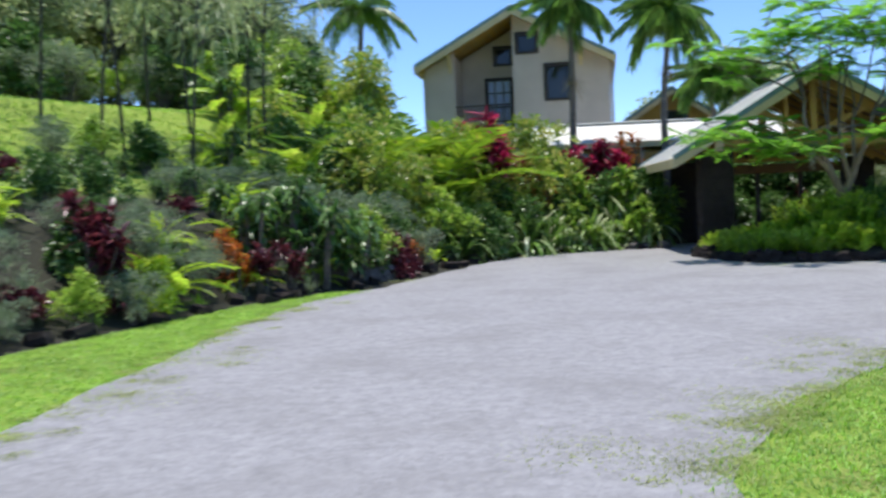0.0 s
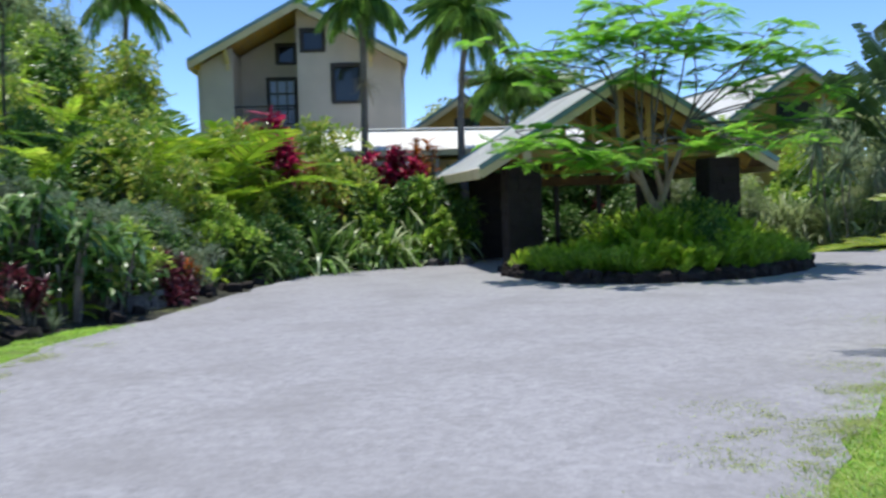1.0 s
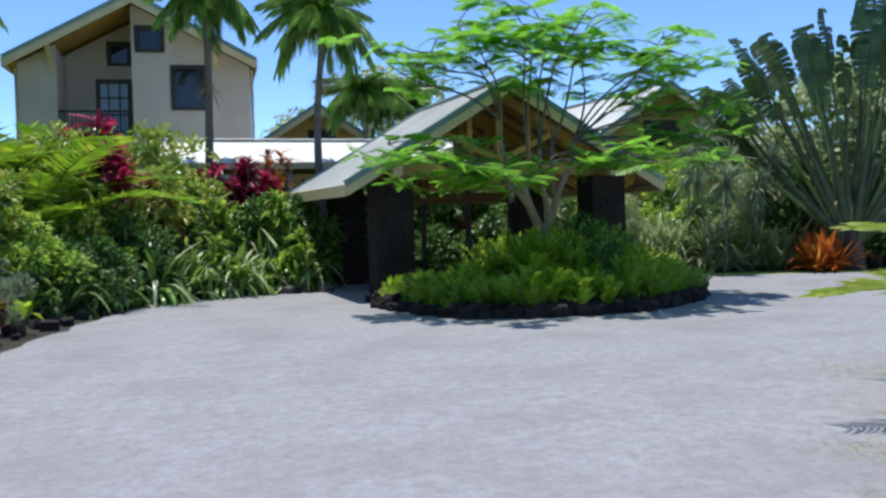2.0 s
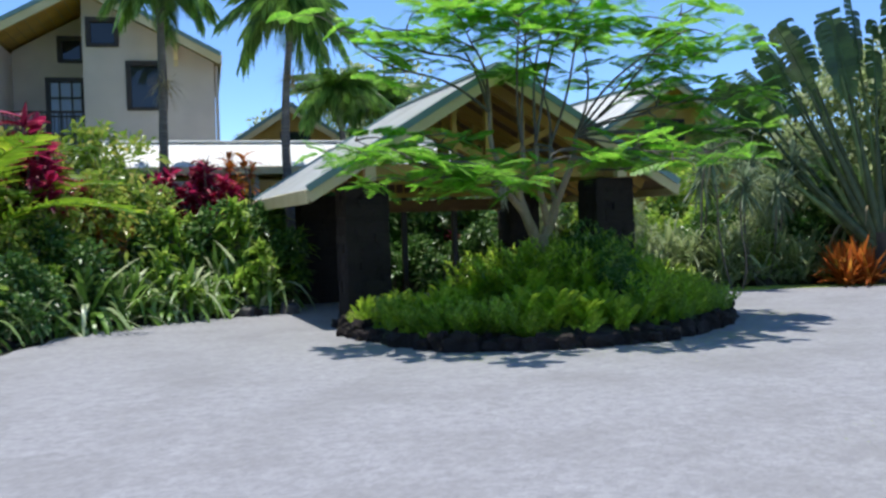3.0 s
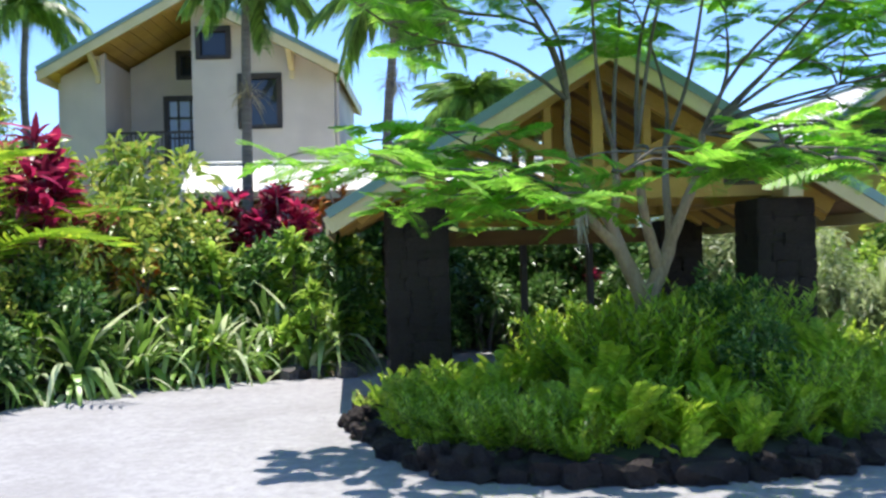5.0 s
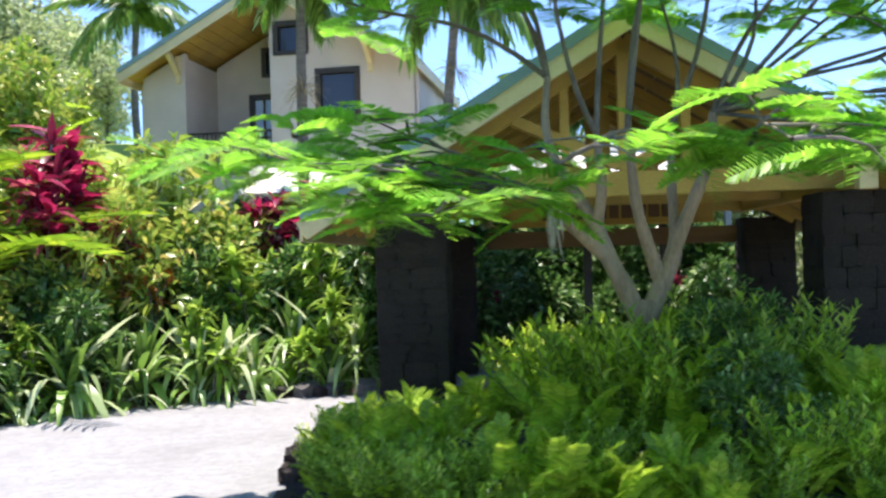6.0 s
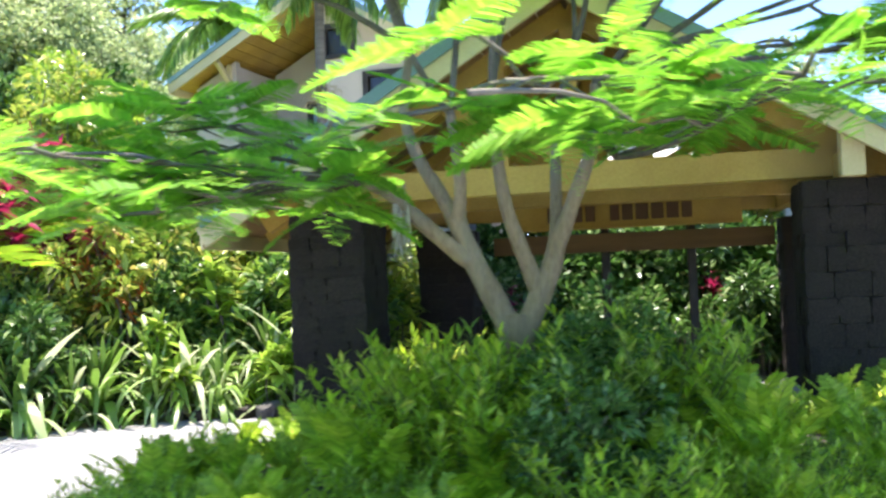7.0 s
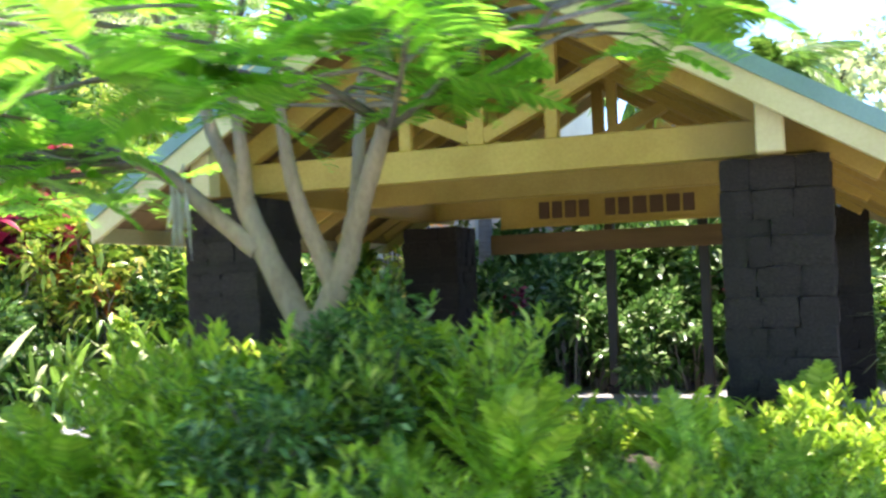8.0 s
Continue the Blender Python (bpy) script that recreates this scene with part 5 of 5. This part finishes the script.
HEDGE = bush(95, "shrub", "tall pale-green feathery shrub beside the carport", G_PALE, 0.9, 2.0, 2800, 0.24, 0.04, 0.5, group="tall shrubs", lumps=16)
HEDGE2 = bush(96, "shrub", "tall light green shrub beside the carport", G_FERN, 0.9, 1.8, 2600, 0.2, 0.05, 0.4, group="tall shrubs", lumps=14)
for i in range(120):
    x, y = g6.uniform(12.4, 24.0), g6.uniform(23.6, 31.0)
    if y < 24.6 - 0.35 * (x - 13.5) + 0.6 or x < 13.5 and y > 24.6 or (x - 19.2) ** 2 + (y - 30.5) ** 2 < 4:
        continue
    k = g6.choices([HEDGE, HEDGE2, B_DARK, B_MID, TI_GREEN, GRASSY[0]], [6 if x < 15 else 1, 4 if x < 15 else 1, 2 if x < 15 else 5, 3, 2, 1])[0]
    plant(k, x, y, 0.0, g6.uniform(0.75, 1.1) * (1.25 if y > 26 else 0.85))
DRAC = cane_plant(97, "dracaena", "dracaena with pale green sword leaves on thick canes", G_GREY, 2, 2.75, 0.72, 0.05, 110, 0.3, "dracaena", "dracaenas", -65, 85)
for x, y, sc in ((15.2, 23.75, 1.05), (16.2, 24.2, 1.0), (15.2, 25.2, 1.2), (16.9, 24.6, 1.0)):
    plant(DRAC, x, y, 0.0, sc)
PALE_TUFT = thing("variegated_plant", "tall pale striped strap-leaved plant by the grass strip", "plant", "pale tufts", [("foliage", strap_parts(90, 1.2, 0.05, 0.6, 25, 85, 0.5, 99, 0.2), G_PALE)])
for i in range(26):
    x = 12.9 + 4.6 * i / 25 + g6.uniform(-0.1, 0.1)
    plant(PALE_TUFT, x, 24.95 - 0.35 * (x - 13.5) + g6.uniform(0.0, 0.9), 0.0, g6.uniform(0.9, 1.5))
BROM = thing("bromeliad", "orange-red bromeliad with stiff strap leaves", "bromeliad", "bromeliads", [("foliage", strap_parts(46, 0.95, 0.07, 0.35, 25, 85, 0.15, 98), G_ORANGE)])
for x, y, sc in ((17.2, 22.75, 1.1), (17.6, 22.55, 1.2), (17.75, 23.0, 1.45), (17.4, 23.2, 1.4)):
    plant(BROM, x, y, 0.0, sc)


def fan_palm_tree(x, y):
    """Traveller's palm: thick stalks clasping one another in one flat fan, each with a narrow paddle torn into strips."""
    g = np.random.default_rng(5)
    th = empty("traveller_palm", pose(x, y, 0, 0, 0, -46), "large fan-shaped traveller's palm with torn paddle leaves", "palm tree")
    sheet("trunk", *tube([(0, 0, -0.1), (0, 0, 0.3), (0, 0, 0.7), (0, 0, 1.1)], [0.36, 0.30, 0.27, 0.3], 12), DARK_BARK, th, "", True)
    n = 34
    for i in range(n):
        a = math.radians(-50 + 100 * i / (n - 1) + g.uniform(-3, 3))
        l1 = (2.3 + 1.5 * math.cos(a * 1.3)) * g.uniform(0.85, 1.1)
        l2 = g.uniform(1.5, 2.1)
        d = np.array((math.sin(a), g.uniform(-0.08, 0.08), math.cos(a)))
        o = np.array((math.sin(a) * 0.25, (i % 2 - 0.5) * 0.2, 0.75))
        tip = o + d * l1
        stalk = sheet("stalk", *tube(curve(o, tip, 0.0, 0.010, 9, g), [0.13, 0.125, 0.11, 0.09, 0.07, 0.055, 0.045, 0.035, 0.03], 8), DARK_STALK if i % 3 else STALK, th, "", True)
        m = 15
        t = np.linspace(0.0, 1.0, m)
        sag = np.stack([d[0] * t * l2, np.full(m, d[1]) * t * l2, d[2] * t * l2 - (0.15 + 0.5 * abs(math.sin(a))) * t * t * l2 * 0.5], 1)
        C = tip + sag
        wd = 0.33 * np.sin(np.pi * (0.12 + 0.8 * t)) ** 0.5 * g.uniform(0.8, 1.1)
        turn = g.uniform(-1.1, 1.1)
        side = np.array((math.cos(a) * math.cos(turn), math.sin(turn), -math.sin(a) * math.cos(turn)))
        sets = [tube(C, np.linspace(0.028, 0.008, m), 5)]
        V, F = [], []
        for s in (-1, 1):
            for q in range(m - 1):
                if g.random() < 0.06:
                    continue
                gap = g.uniform(0.0, 0.5) * (g.random() < 0.3)
                ln = wd[q] * g.uniform(0.9, 1.08)
                fall = (0.3 + 0.2 * math.sin(q * 0.8 + i) + g.uniform(-0.06, 0.06)) * ln
                out = s * side + d * g.uniform(0.18, 0.28)
                b0, b1 = C[q], C[q + 1]
                c0, c1 = b0 + (b1 - b0) * gap / 2, b1 - (b1 - b0) * gap / 2
                k = len(V)
                V += [b0, b1, c0 + out * ln * 0.55 - (0, 0, fall * 0.3), c1 + out * ln * 0.55 - (0, 0, fall * 0.3), c0 + out * ln - (0, 0, fall), c1 + out * ln - (0, 0, fall)]
                F += [(k, k + 1, k + 3, k + 2), (k + 2, k + 3, k + 5, k + 4)]
        sets.append((np.array(V), np.array(F)))
        sheet("blade", *merge(*sets), G_TRAV, stalk, "torn green paddle blade")
    for i in range(7):
        a = math.radians(g.uniform(-50, 50))
        o = np.array((math.sin(a) * 0.9, g.uniform(-0.15, 0.15), 0.8 + math.cos(a) * 0.9))
        v, f = blades(o + g.normal(0, 0.05, (9, 3)), np.array((math.sin(a), 0, -0.3)) + g.normal(0, 0.3, (9, 3)), g.uniform(0.4, 0.9, 9), 0.07, 0.9, 4, (0.6, 1, 0.8, 0.5, 0.1), 0.1, 1.0, g)
        sheet("dead_leaf", v, f, G_STRAW, th, "dry hanging brown leaf", True)


fan_palm_tree(18.35, 22.85)
for i in range(16):
    x = 18.2 + 0.32 * i
    plant(B_DARK if i % 3 else LANCE[i % 2], x, 23.7 - 0.28 * (x - 18.2) + g6.uniform(0.0, 1.2), 0.0, g6.uniform(1.2, 1.9))

# ---- wooded slope and distance ----
THIN = [forest_tree(100 + k, 9.5, 2.3, "thin-trunked tree with sparse grey-green drooping foliage", G_GREY if k else G_FOREST, 650, 0.40, 22, 0.045, 0.45, W=0.16, droop=0.9) for k in range(2)]
for x, y, sc in ((-9.4, 24.4, 1.0), (-7.3, 22.4, 1.0), (-6.75, 22.3, 0.95), (-4.8, 20.3, 0.8), (-4.2, 26.3, 1.0), (-4.7, 26.4, 1.05), (-11.5, 27, 1.1), (-8.0, 29, 1.1), (-12.5, 22, 1.0), (-5.6, 24.0, 0.9), (-10.5, 19.5, 0.9)):
    plant(THIN[int(abs(x * 10)) % 2], x, y, None, sc)
WOOD = [forest_tree(110 + k, 10.0, 3.6, "dense dark green broadleaf tree on the slope", G_FOREST, 4600, 0.42, 36, 0.22, 0.06) for k in range(3)]
for i in range(36):
    y = g6.uniform(40, 66)
    x = g6.uniform(-40, -7.0 - 0.14 * (y - 42))
    plant(WOOD[i % 3], x, y, None, g6.uniform(0.75, 1.15) * (0.75 if x > -12 else 1.0))
for i in range(40):
    x, y = g6.uniform(17, 48), g6.uniform(38, 60)
    plant(WOOD[i % 3], x, y, 0.0, g6.uniform(0.35, 0.55))
for x, y, sc in ((26.0, 27.0, 0.6), (27.0, 24.0, 0.7), (27.5, 21.0, 0.8), (30.0, 26.0, 0.8), (13.2, 41.0, 0.75), (11.0, 45.0, 0.6), (28.0, 16.0, 0.7), (20.6, 25.0, 0.58), (22.3, 24.2, 0.66), (19.2, 26.2, 0.5)):
    plant(WOOD[0], x, y, 0.0, sc)
for x, y, sc in ((-6.6, 42.0, 0.55), (-5.2, 42.0, 0.38), (-8.4, 41.0, 0.62), (-5.4, 50.0, 0.36), (-10.5, 43.0, 0.8)):
    plant(WOOD[1], x, y, None, sc)
for i in range(46):
    x, y = g6.uniform(-30, -4.5), g6.uniform(37, 42)
    plant(g6.choice([B_DARK, B_GREY, B_MID]), x, y, None, g6.uniform(1.2, 2.0))
# yellowing palm by the lawn, its fronds hanging over the edge
NEAR = frond_clump(120, "areca_palm", "yellowing palm with fronds hanging over the lawn edge", G_ARECA, 18, 2.9, 0.62, 0.055, "palm", 54, 80, 0.5, 56)
plant(NEAR, 7.1, 9.7, 0.0, 0.85, 0)

# ---- grass, weeds and loose stones ----
def grass(name, poly, count, box_, label, h=0.07, z=0.01, seed=0, keep=None):
    g = np.random.default_rng(seed)
    pts = []
    while len(pts) < count:
        x, y = g.uniform(box_[0], box_[1]), g.uniform(box_[2], box_[3])
        if inside(x, y, poly) and (keep is None or keep(x, y)):
            pts.append((x, y, z))
    P = np.array(pts)
    D = around(count, 12, 70, g)
    v, f = blades(P, D, h * g.uniform(0.35, 1.2, count), 0.010, 0.5, 2, (1, 0.7, 0.1), 0, 0.5, g)
    tagged(sheet(name, v, f, G_GRASS), label, "grass", kind="stuff")


g7 = random.Random(77)
G_WEED = leaf("pale weed blade", (0.26, 0.34, 0.07), (0.42, 0.48, 0.14), (0.55, 0.55, 0.26), 0.4, 0.6)
grass("grass", LAWN_R, 46000, (0.8, 6.5, 3.6, 10.0), "short bright lawn grass", 0.085, 0.01, 1, lambda x, y: not inside(x, y, DRIVE) or edge_distance(x, y, DRIVE) < 0.3 * g7.random() ** 3)
grass("grass", LAWN_L, 34000, (-6.5, -1.0, 5.0, 16.2), "short bright verge grass", 0.085, 0.01, 2, lambda x, y: not inside(x, y, DRIVE) or edge_distance(x, y, DRIVE) < 0.3 * g7.random() ** 3)


def slope_grass():
    g = np.random.default_rng(9)
    P = []
    while len(P) < 30000:
        x, y = g.uniform(-20, -3), g.uniform(12, 38)
        d = border_distance(x, y)
        if d > 4.0:
            P.append((x, y, ground_z(x, y) - 0.03))
    P = np.array(P)
    v, f = blades(P, around(len(P), 10, 60, g), g.uniform(0.12, 0.32, len(P)), 0.03, 0.5, 2, (1, 0.7, 0.1), 0, 0.5, g)
    tagged(sheet("grass", v, f, G_GRASS), "long bright grass on the slope under the trees", "grass", kind="stuff")


slope_grass()


def weeds():
    g = np.random.default_rng(14)
    sets = []
    spots_ = [(1.2, 4.9, 0.35), (0.75, 5.2, 0.4), (1.9, 6.4, 0.35), (2.6, 7.5, 0.3), (3.3, 8.5, 0.35), (-2.2, 7.2, 0.4), (-2.0, 9.0, 0.4), (7.3, 11.9, 0.6), (5.0, 9.6, 0.4), (8.2, 17.2, 0.8), (9.8, 17.6, 0.5), (6.2, 17.6, 0.4), (12.0, 19.3, 0.5), (-0.5, 17.6, 0.4), (4.4, 8.8, 0.3)]
    for line, count in (([(0.9, 1.0), (1.3, 4.6), (2.1, 6.0), (3.4, 7.5), (5.2, 9.2), (9.5, 12.2)], 150), ([(-2.8, 4.0), (-2.75, 7.5), (-2.4, 10.8), (-1.9, 14.1)], 70)):
        side = -1 if line[0][0] > 0 else 1
        for i in range(count):
            j = int(g.integers(0, len(line) - 1))
            s = g.random()
            x, y = line[j][0] * (1 - s) + line[j + 1][0] * s, line[j][1] * (1 - s) + line[j + 1][1] * s
            spots_.append((x + side * (g.exponential(0.22) - 0.1), y - side * g.uniform(-0.1, 0.1), g.uniform(0.06, 0.22)))
    for x, y, r in spots_:
        n = int(900 * r)
        P = np.stack([x + g.normal(0, r * 0.55, n), y + g.normal(0, r * 0.55, n), np.full(n, 0.021)], 1)
        sets.append(blades(P, around(n, 3, 35, g), g.uniform(0.015, 0.045, n), 0.007, 0.4, 2, (1, 0.7, 0.1), 0, 0.5, g))
    tagged(sheet("weeds", *merge(*sets), G_WEED), "sparse weed tufts growing through the gravel", "weeds", kind="stuff")


weeds()


def pebbles():
    g = np.random.default_rng(15)
    base = np.array([(1, 0, 0), (-1, 0, 0), (0, 1, 0), (0, -1, 0), (0, 0, 0.8), (0, 0, -0.8)], float)
    tri_ = np.array([(0, 2, 4), (2, 1, 4), (1, 3, 4), (3, 0, 4)])
    P = []
    while len(P) < 24000:
        x, y = g.uniform(-3, 12), g.uniform(2, 24)
        if inside(x, y, DRIVE) and not inside(x, y, BED) and g.random() < (1.0 if y < 12 else 0.45):
            P.append((x, y, 0.006))
    P = np.array(P)
    n = len(P)
    r = 0.005 + 0.022 * g.random(n) ** 5
    a = g.uniform(0, 6.28, n)
    V = base[None] * r[:, None, None] * g.uniform(0.6, 1.3, (n, 6, 3))
    c, s = np.cos(a)[:, None], np.sin(a)[:, None]
    V = np.stack([V[..., 0] * c - V[..., 1] * s, V[..., 0] * s + V[..., 1] * c, V[..., 2] * 0.7], -1) + P[:, None]
    F = (np.arange(n) * 6)[:, None, None] + tri_[None]
    tagged(sheet("gravel", V.reshape(-1, 3), F.reshape(-1, 3), ROCK_CHIP), "loose stone chips on the gravel drive", "gravel", kind="stuff")


ROCK_CHIP = surface("stone chip", (0.12, 0.115, 0.115), (0.50, 0.49, 0.50), 40.0, 90.0, 0.9, 0.3)
pebbles()
